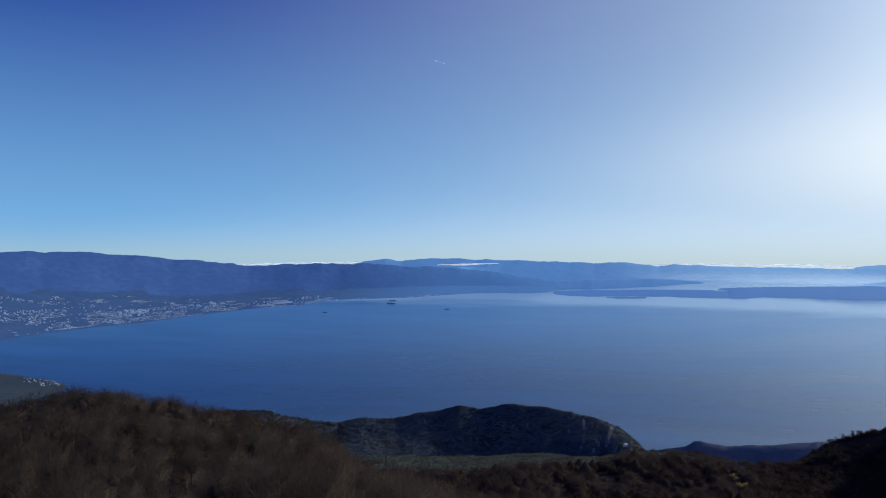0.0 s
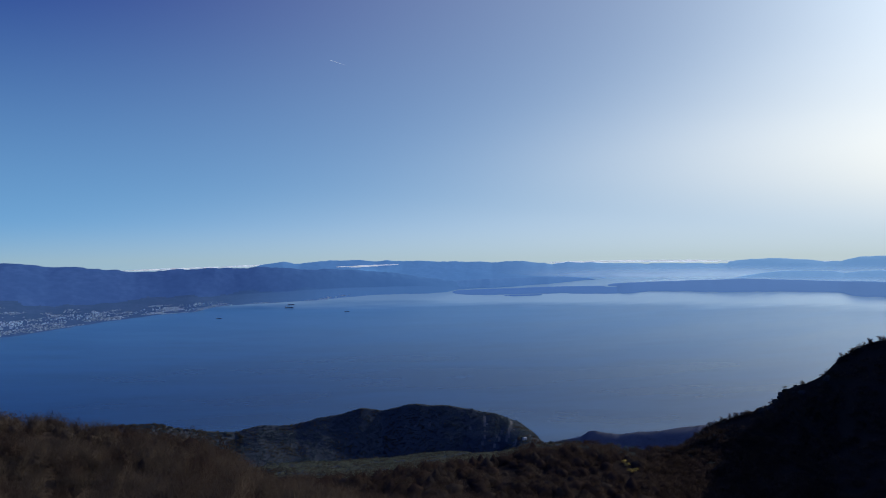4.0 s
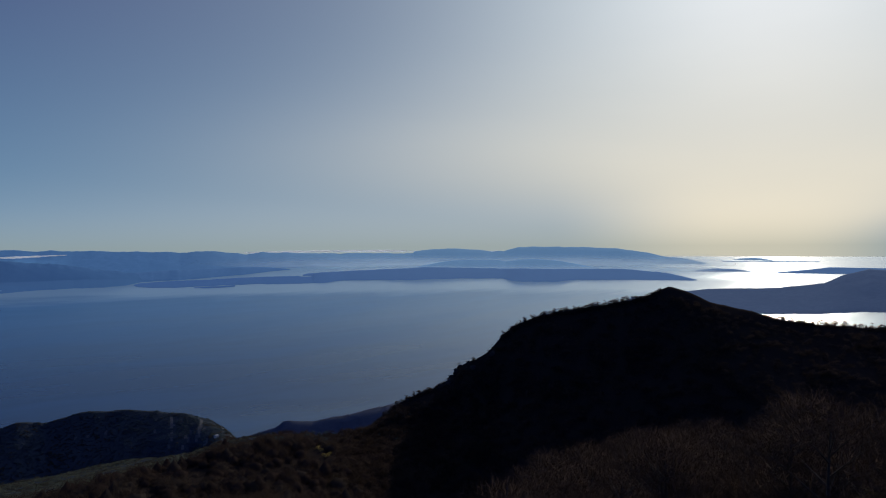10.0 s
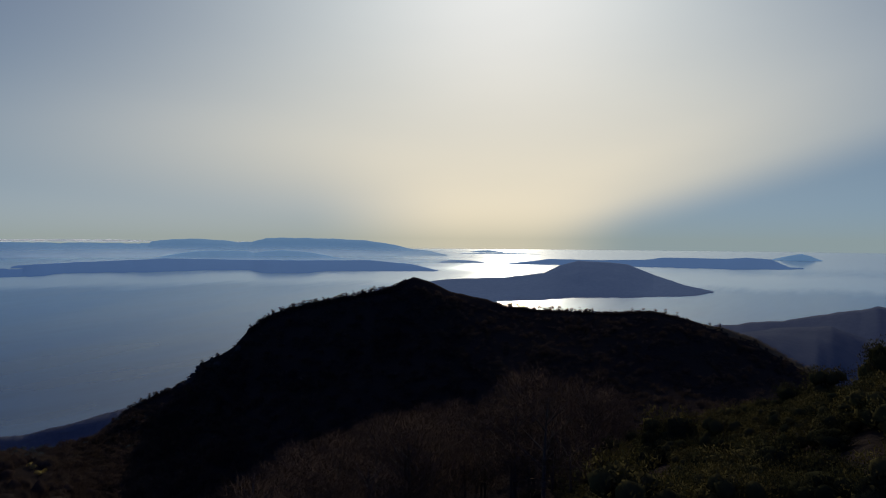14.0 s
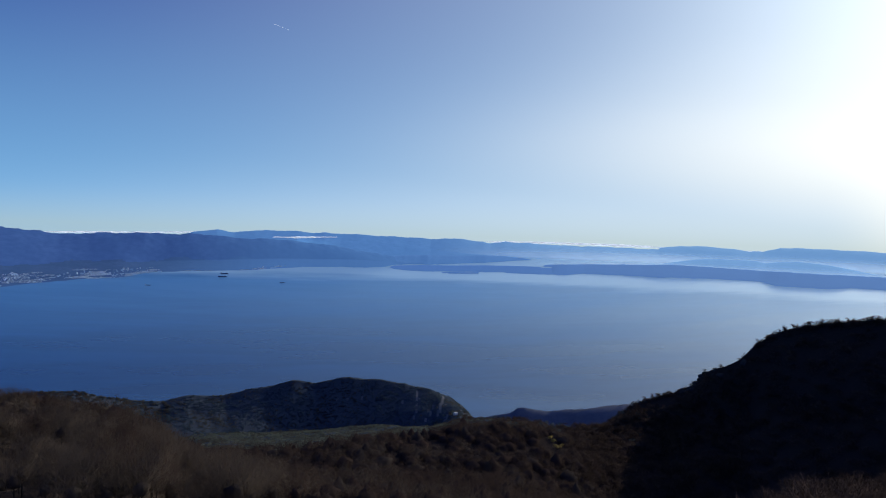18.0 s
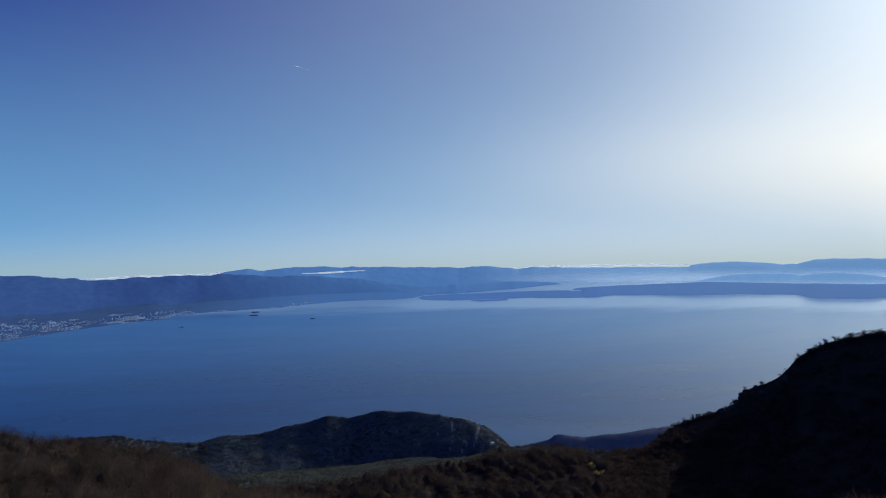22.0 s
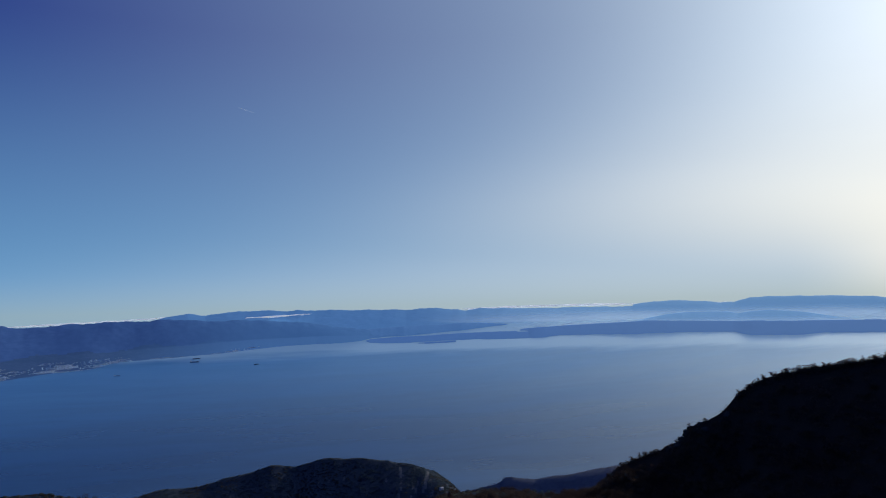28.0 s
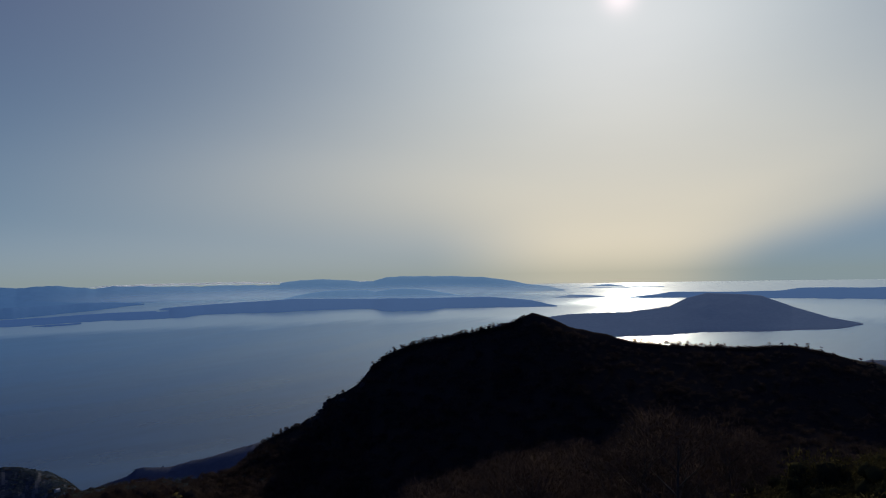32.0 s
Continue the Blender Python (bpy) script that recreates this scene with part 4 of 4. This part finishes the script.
wood_stuff("valley_wood", places(az, r, 1.2), rng.uniform(0.45, 0.9, len(az)), None, FAR_BARE, 62, "dull brown and dark green bushes on the flat valley land", M_HILL_TWIG, M_EVERGREEN, M_SPUR_TWIG, mixing=0.5)
# scattered trees along the blue ridges beyond
az, r = scatter(16, 36, 1085, 1165, 6.0, 63)
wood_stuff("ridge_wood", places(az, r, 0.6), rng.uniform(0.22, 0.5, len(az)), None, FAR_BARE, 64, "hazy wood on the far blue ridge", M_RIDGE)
# evergreen wood on the middle hill, and paler wood at its foot
LEAFY = [dome_shape(s, 3.6, 1.7, 1.4, 18, 1.2, 0.6, core=0.9, lumps=5, inner=0.75, soft=3.0) for s in range(31, 39)]
az, r = scatter(-34, 18, 545, 985, 3.8, 17)
keep = (r < keyed(CREST, az, 1) + 6) & (r > keyed(SPUR, az, 1) + 60) & ~bare_rock(az, r)
az, r = az[keep], r[keep]
patch = wander(r * np.sin(np.radians(az)), r * np.cos(np.radians(az)), 90, 2)
brown = az + 4 * patch < -5.5 - 0.02 * np.clip(r - 700, 0, 300)
pale = ~brown & ((r < keyed(FOOT, az, 1) - 6 + 22 * patch) | (wander(az * 9, r, 60, 2) > 0.62))
green = ~brown & ~pale & ((az < -8) | (r < keyed(FOOT, az, 1) - 4))
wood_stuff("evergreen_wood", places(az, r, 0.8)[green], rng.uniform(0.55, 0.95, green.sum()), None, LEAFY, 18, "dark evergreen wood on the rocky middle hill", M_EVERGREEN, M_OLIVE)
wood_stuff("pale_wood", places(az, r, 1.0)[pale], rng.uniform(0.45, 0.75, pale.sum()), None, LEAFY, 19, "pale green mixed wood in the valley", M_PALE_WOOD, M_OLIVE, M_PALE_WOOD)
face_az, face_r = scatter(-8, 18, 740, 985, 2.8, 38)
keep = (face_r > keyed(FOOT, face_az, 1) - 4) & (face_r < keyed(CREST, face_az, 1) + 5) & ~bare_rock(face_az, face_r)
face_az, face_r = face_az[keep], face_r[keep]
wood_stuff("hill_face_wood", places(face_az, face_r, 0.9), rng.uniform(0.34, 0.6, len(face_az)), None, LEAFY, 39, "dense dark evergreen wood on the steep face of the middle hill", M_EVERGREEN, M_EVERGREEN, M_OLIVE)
wood_stuff("brown_wood", places(az, r, 0.8)[brown], rng.uniform(0.5, 0.85, brown.sum()), None, LEAFY, 37, "brown and dull green mixed wood on the lower slopes", M_OLIVE, M_TWIG_DEEP, M_OLIVE, M_EVERGREEN, mixing=0.5)


# ---------------------------------------------------------------- single trees and shrubs near the lookout
def part(name, me, parent, label=""):
    ob = new(name, me)
    ob.parent = parent
    return tagged(ob, label)


def bare_tree(shape, name="bare_tree", bark=None, twig=None):
    top = new(name)
    part("trunk", fast_mesh("trunk", *shape[0], bark or M_BARK), top)
    part("crown", fast_mesh("crown", *shape[1][:2], twig or M_TWIG, shape[1][2] if len(shape[1]) == 3 else None), top)
    return top


def shrub(seed):
    top = new("shrub")
    rng = np.random.default_rng(seed)
    stems = [stick((0, 0, -0.2), (rng.normal(0, 0.5), rng.normal(0, 0.5), rng.uniform(0.7, 1.3)), 0.04, 0.012, 4) for _ in range(6)]
    part("stem", fast_mesh("stem", *joined(stems), M_BARK), top)
    v, t, swell = clump_shape(seed, 1.5, 1.25, 9, 1450, 0.125, 0.052, low=0.2, high=0.8, upright=0.5, core=0.55)
    part("foliage", fast_mesh("foliage", v, t, M_SHRUB_DEEP if seed % 3 == 0 else M_SHRUB, swell), top)
    return top


NEAR_BARE = [bare_tree((bare_tree_shape(s + 50, 7.0, 2.4, 4, 0.9, 0.035, 9, 5)[0], clump_shape(s + 50, 7.5, 2.8, 8, 2300, 0.6, 0.026, low=0.3, high=0.85, upright=0.45, core=0.0)), "bare_tree", M_BARK, M_NEAR_TWIG) for s in range(5)]
for k, t in enumerate(NEAR_BARE):
    tagged(t, "small leafless grey-brown tree on the slope", "tree", "bare trees below the lookout")
az, r = scatter(37, 74, 42, 140, 4.2, 31)
keep = (r < keyed(SHOULDER, az, 1) + 8) & (az < 72 - (140 - r) * 0.06)
az, r = az[keep][:280], r[keep][:280]
pos = places(az, r)
rng = np.random.default_rng(6)
for k, q in enumerate(pos):
    m = pose(*q, rz=rng.uniform(0, 360)) @ Matrix.Scale(rng.uniform(0.7, 1.4), 4)
    if k < len(NEAR_BARE):
        NEAR_BARE[k].matrix_basis = m
    else:
        t = copy_thing(NEAR_BARE[k % 5], m)
        t.scale = m.to_scale()
SHRUBS = [shrub(s) for s in range(71, 76)]
for t in SHRUBS:
    tagged(t, "dense dark green evergreen shrub on the slope", "shrub", "shrubs below the lookout")
az, r = scatter(58, 94, 18, 84, 2.0, 33)
keep = (r < keyed(SHOULDER, az, 1) + 2) & (az > 72 - (r - 30) * 0.05 - 12 * rng.random(len(az)))
az, r = az[keep][:290], r[keep][:290]
pos = places(az, r, 0.1)
for k, q in enumerate(pos):
    m = pose(*q, rz=rng.uniform(0, 360)) @ Matrix.Scale(rng.uniform(0.55, 0.95) * (1.7 if rng.random() < 0.1 else 1.0), 4)
    if k < len(SHRUBS):
        SHRUBS[k].matrix_basis = m
    else:
        t = copy_thing(SHRUBS[k % 5], m)
        t.scale = m.to_scale()

for a, d, k in ((72.6, 58.0, 2.3), (73.4, 57.0, 1.7), (71.9, 56.0, 1.6), (86.9, 57.0, 1.5), (87.6, 56.0, 1.7)):
    q = places(np.array([a]), np.array([d]), 0.1)[0]
    m = pose(*q, rz=a * 7) @ Matrix.Diagonal((k * 0.85, k * 0.85, k * 1.15, 1))
    t = tagged(copy_thing(SHRUBS[int(d) % 5], m), "tall dark evergreen bush standing over the shrubs", "shrub", "shrubs below the lookout")
    t.scale = m.to_scale()


# ---------------------------------------------------------------- the far town
def box_house(name, w, d, h, pitched):
    """A far building: walls with window bands and a roof."""
    top = new(name)
    bm = bmesh.new()
    bmesh.ops.create_cube(bm, size=1.0, matrix=Matrix.Translation((0, 0, h / 2 - 1)) @ Matrix.Diagonal((w, d, h + 2, 1)))
    me = bpy.data.meshes.new("wall")
    bm.to_mesh(me)
    bm.free()
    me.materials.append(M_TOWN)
    part("wall", me, top)
    bm = bmesh.new()
    if pitched:
        vs = [bm.verts.new(v) for v in ((-w * 0.55, -d * 0.55, h), (w * 0.55, -d * 0.55, h), (w * 0.55, d * 0.55, h), (-w * 0.55, d * 0.55, h), (-w * 0.5, 0, h + d * 0.3), (w * 0.5, 0, h + d * 0.3))]
        for f in ((0, 1, 5, 4), (2, 3, 4, 5), (1, 2, 5), (3, 0, 4), (3, 2, 1, 0)):
            bm.faces.new([vs[i] for i in f])
    else:
        bmesh.ops.create_cube(bm, size=1.0, matrix=Matrix.Translation((0, 0, h + 0.3)) @ Matrix.Diagonal((w * 1.04, d * 1.04, 0.6, 1)))
        bmesh.ops.create_cube(bm, size=1.0, matrix=Matrix.Translation((w * 0.15, 0, h + 1.3)) @ Matrix.Diagonal((w * 0.3, d * 0.4, 1.6, 1)))
    me = bpy.data.meshes.new("roof")
    bm.to_mesh(me)
    bm.free()
    me.materials.append(M_ROOF if pitched else M_TOWN)
    part("roof", me, top)
    return top


def spread_copies(kinds, spots, seed, lo, hi):
    rng = np.random.default_rng(seed)
    for k, q in enumerate(spots):
        m = pose(*q, rz=rng.uniform(-30, 30)) @ Matrix.Scale(rng.uniform(lo, hi), 4)
        if k < len(kinds):
            kinds[k].matrix_basis = m
        else:
            t = copy_thing(kinds[k % len(kinds)], m)
            t.scale = m.to_scale()


rng = np.random.default_rng(44)
BLOCKS = [box_house("apartment_block", 10, 9, 22, False), box_house("apartment_block", 22, 9, 12, False), box_house("apartment_block", 8, 8, 17, False)]
for t in BLOCKS:
    tagged(t, "pale concrete apartment block in the far coastal town", "building", "apartment blocks of the far town")
spots = []
for centre, wide, q0, q1, count in ((-24.2, 0.9, 0.10, 0.2, 46), (-20.8, 0.8, 0.12, 0.22, 34), (-18.6, 0.35, 0.2, 0.24, 9), (-14.5, 0.5, 0.14, 0.2, 8), (-10.9, 0.5, 0.2, 0.24, 7)):
    for _ in range(count):
        spots.append(on_land("mainland", float(np.clip(rng.normal(centre, wide), -40, 8)), rng.uniform(q0, q1)))
spread_copies(BLOCKS, spots, 45, 0.24, 0.42)
FLATS = [box_house("apartment_block", 24, 10, 7, False), box_house("apartment_block", 16, 9, 5, False)]
for t in FLATS:
    tagged(t, "low pale apartment block in the far coastal town", "building", "low blocks of the far town")
spots = []
for centre, wide, q0, q1, count in ((-29, 2.5, 0.08, 0.34, 50), (-23, 2.5, 0.05, 0.3, 50), (-11.4, 1.1, 0.05, 0.24, 60), (-16, 2.0, 0.04, 0.2, 40), (-0.6, 0.8, 0.04, 0.12, 16)):
    for _ in range(count):
        spots.append(on_land("mainland", float(np.clip(rng.normal(centre, wide), -40, 8)), rng.uniform(q0, q1)))
spread_copies(FLATS, spots, 48, 0.2, 0.36)
HALLS = [box_house("harbour_hall", 46, 16, 8, False)]
tagged(HALLS[0], "long white harbour hall on the far shore", "building", "halls on the far shore")
spread_copies(HALLS, [on_land("mainland", a, 0.02) for a in (-31.9, -28.3, -25.4, -10.8, -9.0, -6.6, -0.6)], 46, 0.25, 0.5)
# the countless small houses of the town
cube = np.array([(x, y, z) for x in (-0.5, 0.5) for y in (-0.5, 0.5) for z in (-0.3, 1.0)], float)
cube_t = np.array([(0, 1, 3), (0, 3, 2), (4, 6, 7), (4, 7, 5), (0, 4, 5), (0, 5, 1), (2, 3, 7), (2, 7, 6), (1, 5, 7), (1, 7, 3)])
sites = []
while len(sites) < 7400:
    lot = rng.random()
    a, q = (rng.uniform(-46, 0.5), rng.uniform(0.02, 0.5) ** 1.1) if lot < 0.78 else (rng.normal(-13, 1.7), rng.uniform(0.01, 0.2)) if lot < 0.95 else (rng.normal(-0.9, 0.7), rng.uniform(0.01, 0.12))
    dense = wander(a * 30, q * 700, 40, 3)
    reach = np.interp(a, (-34, -24, -14, -10, -7.5, -3, -1.5, 0), (0.46, 0.44, 0.3, 0.2, 0.05, 0.03, 0.1, 0.12))
    if q < reach and dense > 0.3 * q / reach - 0.06:
        sites.append(on_land("mainland", a, q))
sites = np.array(sites)
sizes = np.stack([rng.uniform(1.6, 6.4, len(sites)), rng.uniform(1.6, 2.8, len(sites)), rng.uniform(0.8, 1.6, len(sites))], -1)
v = (cube[None] * sizes[:, None] + sites[:, None]).reshape(-1, 3)
t = (cube_t[None] + np.arange(len(sites))[:, None, None] * 8).reshape(-1, 3)
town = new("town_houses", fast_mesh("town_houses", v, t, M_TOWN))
tagged(town, "hundreds of small pale houses of a far coastal town", "houses", kind="stuff")
HOUSES = [box_house("village_house", 9, 7, 6, True), box_house("village_house", 12, 8, 7, True)]
for t in HOUSES:
    tagged(t, "small pale house with a clay roof on the headland", "house", "houses on the headland")
spread_copies(HOUSES, [on_land("headland", rng.uniform(-31.4, -29.2), rng.uniform(0.55, 0.97)) for _ in range(34)], 47, 0.2, 0.36)
hut = box_house("mountain_hut", 4.2, 3.4, 2.6, True)
for o in hut.children:
    o.data.materials[0] = M_WALL
tagged(hut, "small white house at the end of the middle hill", "house")
reach = np.arange(760.0, 950.0, 2.0)
rise = np.degrees(np.arctan2(ground_z(np.full(len(reach), 15.0), reach) - EYE, reach))
hut.matrix_basis = pose(*places(np.array([15.0]), reach[[int(np.argmin(abs(rise + 14.75)))]], 0.0)[0], rz=20)


# ---------------------------------------------------------------- ships
def ship(length, label):
    top = new("cargo_ship")
    tagged(top, label, "ship", "ships in the bay")
    bm = bmesh.new()
    half, beam, deck = length / 2, length * 0.075, length * 0.07
    outline = [(-half, -beam), (half * 0.75, -beam), (half * 0.92, -beam * 0.5), (half, 0), (half * 0.92, beam * 0.5), (half * 0.75, beam), (-half, beam)]
    lo = [bm.verts.new((x * 0.97, y * 0.85, -1.0)) for x, y in outline]
    hi = [bm.verts.new((x, y, deck + (deck * 0.4 if x > half * 0.7 else 0))) for x, y in outline]
    bm.faces.new(hi)
    for i in range(7):
        bm.faces.new((lo[i], lo[(i + 1) % 7], hi[(i + 1) % 7], hi[i]))
    me = bpy.data.meshes.new("hull")
    bm.to_mesh(me)
    bm.free()
    me.materials.append(M_HULL)
    part("hull", me, top)

    def block(name, x, w, d, z0, z1, mat):
        b = bmesh.new()
        bmesh.ops.create_cube(b, size=1.0, matrix=Matrix.Translation((x, 0, (z0 + z1) / 2)) @ Matrix.Diagonal((w, d, z1 - z0, 1)))
        bmesh.ops.bevel(b, geom=b.edges[:], offset=min(w, d) * 0.06, segments=1, affect="EDGES")
        m = bpy.data.meshes.new(name)
        b.to_mesh(m)
        b.free()
        m.materials.append(mat)
        part(name, m, top)

    block("deckhouse", -half * 0.78, length * 0.1, beam * 1.7, deck, deck * 2.6, M_WALL)
    block("funnel", -half * 0.86, length * 0.03, beam * 0.5, deck * 2.6, deck * 3.3, M_HULL)
    for x in (-0.25, 0.1, 0.45):
        block("crane", half * x, length * 0.015, length * 0.015, deck, deck * 2.2, M_HULL)
        block("hatch", half * (x + 0.12), length * 0.1, beam * 1.3, deck, deck * 1.15, M_ROOF)
    return top


def afloat(ob, az, el, turn):
    rs = float(sea_r(el))
    d = bearing(az)
    ob.matrix_basis = pose(d.x * rs, d.y * rs, float(sea_z(rs)), rz=turn)


afloat(ship(42, "dark cargo ship lying at anchor in the bay"), -4.35, -3.95, -3)
afloat(ship(36, "dark cargo ship lying at anchor in the bay"), -4.2, -3.7, 4)
afloat(ship(24, "small dark cargo ship at anchor in the bay"), 0.33, -4.35, 8)
afloat(ship(24, "small dark cargo ship under way in the bay"), -9.8, -4.66, -6)
afloat(ship(9, "tiny boat off the blue island"), 75.0, -4.75, 20)

# ---------------------------------------------------------------- clouds, mist and the vapour trail
ico = bmesh.new()
bmesh.ops.create_icosphere(ico, subdivisions=2, radius=1.0)
ico.verts.ensure_lookup_table()
PUFF = (np.array([v.co[:] for v in ico.verts]), np.array([[v.index for v in f.verts] for f in ico.faces]))
ico.free()


def cloud_bank(keys, puffs, width, thick, far, seed, label):
    """A flat bank of cloud made of many overlapping puffs along (bearing, elevation)."""
    rng = np.random.default_rng(seed)
    lots = []
    for _ in range(puffs):
        a = rng.uniform(keys[0][0], keys[-1][0])
        e = np.interp(a, [k[0] for k in keys], [k[1] for k in keys])
        end = min(a - keys[0][0], keys[-1][0] - a) / (keys[-1][0] - keys[0][0])
        size = np.clip(0.35 + end * 3, 0, 1) * rng.uniform(0.5, 1.2)
        d = np.array(bearing(a, 0)) * (far + rng.uniform(-20, 20))
        d[2] = EYE + far * math.tan(radians(e)) + rng.normal(0, thick * 0.25)
        v = PUFF[0] * (1 + 0.25 * rng.normal(size=(len(PUFF[0]), 1))) * (width * size, width * size * 0.4, thick * size)
        c, q = math.cos(-radians(a)), math.sin(-radians(a))
        v = np.stack([v[:, 0] * c - v[:, 1] * q, v[:, 0] * q + v[:, 1] * c, v[:, 2]], -1)
        lots.append((v + d, PUFF[1]))
    ob = new("cloud_bank", fast_mesh("cloud_bank", *joined(lots), M_CLOUD))
    ob.data.polygons.foreach_set("use_smooth", [True] * len(ob.data.polygons))
    return tagged(ob, label, "cloud")


cloud_bank([(-17.2, -0.80), (-13, -0.68), (-10, -0.60), (-6, -0.44), (-4, -0.46)], 90, 42, 4, 4800, 81, "thin white cloud lying along the far mountain crest")
cloud_bank([(-0.6, -0.66), (2, -0.58), (4.5, -0.46)], 36, 34, 3.2, 4480, 82, "thin white cloud strip before the far mountains")
cloud_bank([(37.0, -0.42), (38.8, -0.40)], 16, 13, 3.0, 4890, 84, "small bright cloud in the gap of the far mountain")
cloud_bank([(17.0, -0.41), (20, -0.37), (24, -0.33), (28, -0.33), (31.4, -0.36)], 200, 46, 5.0, 4885, 83, "long bright cloud strip behind the far mountains")


# Upright curved sheets stand in for sea mist and for distance haze.
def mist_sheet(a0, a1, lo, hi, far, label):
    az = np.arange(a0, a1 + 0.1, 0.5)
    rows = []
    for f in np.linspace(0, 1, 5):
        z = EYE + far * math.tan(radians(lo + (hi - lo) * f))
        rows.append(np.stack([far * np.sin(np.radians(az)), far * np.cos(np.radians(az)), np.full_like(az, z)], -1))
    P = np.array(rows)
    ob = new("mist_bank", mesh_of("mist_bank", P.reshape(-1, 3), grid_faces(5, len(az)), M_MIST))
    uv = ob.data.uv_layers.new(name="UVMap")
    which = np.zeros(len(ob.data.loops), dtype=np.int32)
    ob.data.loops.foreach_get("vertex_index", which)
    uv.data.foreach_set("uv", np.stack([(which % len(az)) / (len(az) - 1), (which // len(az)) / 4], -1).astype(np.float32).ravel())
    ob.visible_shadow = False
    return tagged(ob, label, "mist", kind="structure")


mist_sheet(12, 62, -1.95, -0.60, 4500, "pale sea mist and distance haze lying before the far mountains")
mist_sheet(20, 60, -2.3, -1.45, 4300, "thin pale sea mist and haze between the islands and the far mountains")

trail = new("vapour_trail", fast_mesh("vapour_trail", *stick(STAND + bearing(-1.0, 16.08) * 4700, STAND + bearing(0.25, 15.72) * 4700, 0.65, 0.3, 6), M_CLOUD))
tagged(trail, "short white vapour trail high in the sky", "vapour trail", kind="structure")

# ---------------------------------------------------------------- autumn trees, crags and crest trees
def leafy_tree(name, seed, mat, h, w, n, size):
    top = new(name)
    part("trunk", fast_mesh("trunk", *stick((0, 0, -0.5), (0, 0, h * 0.6), h * 0.025, h * 0.01, 5), M_BARK), top)
    v, t, swell = clump_shape(seed, h, w, 7, n, size, size * 0.7, low=0.35, high=0.8, core=0.45)
    part("crown", fast_mesh("crown", v, t, mat, swell), top)
    return top


for k, (a, r, sc) in enumerate(((23.5, 500, 0.3), (23.85, 504, 0.22), (23.2, 512, 0.2), (22.9, 516, 0.15))):
    t = tagged(leafy_tree("autumn_tree", 91 + k, M_YELLOW, 7.0 * sc + 2, 4.5 * sc + 1, 260, 0.45), "tree with yellow autumn leaves among bare trees", "tree", "yellow trees on the spur")
    t.matrix_basis = pose(*places(np.array([a]), np.array([float(r)]))[0])


def rock(seed):
    rng = np.random.default_rng(seed)
    v = PUFF[0].copy()
    for _ in range(5):
        d = rng.normal(size=3)
        d /= np.linalg.norm(d)
        v -= np.clip(v @ d - rng.uniform(0.35, 0.75), 0, None)[:, None] * d
    return v * (rng.uniform(0.8, 1.5), rng.uniform(0.8, 1.3), rng.uniform(0.6, 1.1)) + rng.normal(0, 0.03, v.shape)


rng = np.random.default_rng(92)
for k in range(26):
    a = rng.choice([rng.uniform(33.1, 34.6), rng.uniform(34.4, 37.6), rng.uniform(33.1, 36)])
    ob = new("crag", fast_mesh("crag", rock(100 + k) * rng.uniform(1.2, 3.4), PUFF[1], M_STONE))
    ob.matrix_basis = pose(*places(np.array([a]), np.array([crown_line(a) - rng.uniform(0, 8)]))[0])
    tagged(ob, "weathered limestone crag on the hill's edge", "rock", "crags on the dark hill")

CREST_TREES = [bare_tree((bare_tree_shape(s + 80, 5.5, 1.6, 4, 0.6, 0.12, 7, 4)[0], clump_shape(s + 80, 5.8, 1.6, 5, 230, 0.75, 0.12, low=0.3, high=0.85, upright=0.9, core=0.0)), "crest_tree", M_HILL_TWIG, M_HILL_TWIG) for s in range(5)]
for t in CREST_TREES:
    tagged(t, "leafless tree standing out on the hill's crest", "tree", "trees along the dark hill's crest")
crest_spots = np.concatenate([rng.uniform(38.3, 50.4, 165), rng.uniform(59.5, 66.5, 85), rng.uniform(28, 32.5, 24), rng.uniform(33.5, 38, 8), rng.uniform(66, 78, 10)])
spread_copies(CREST_TREES, [places(np.array([a]), np.array([float(crown_line(a)) - rng.uniform(-3, 4)]), 1.7)[0] for a in crest_spots], 93, 0.75, 1.15)
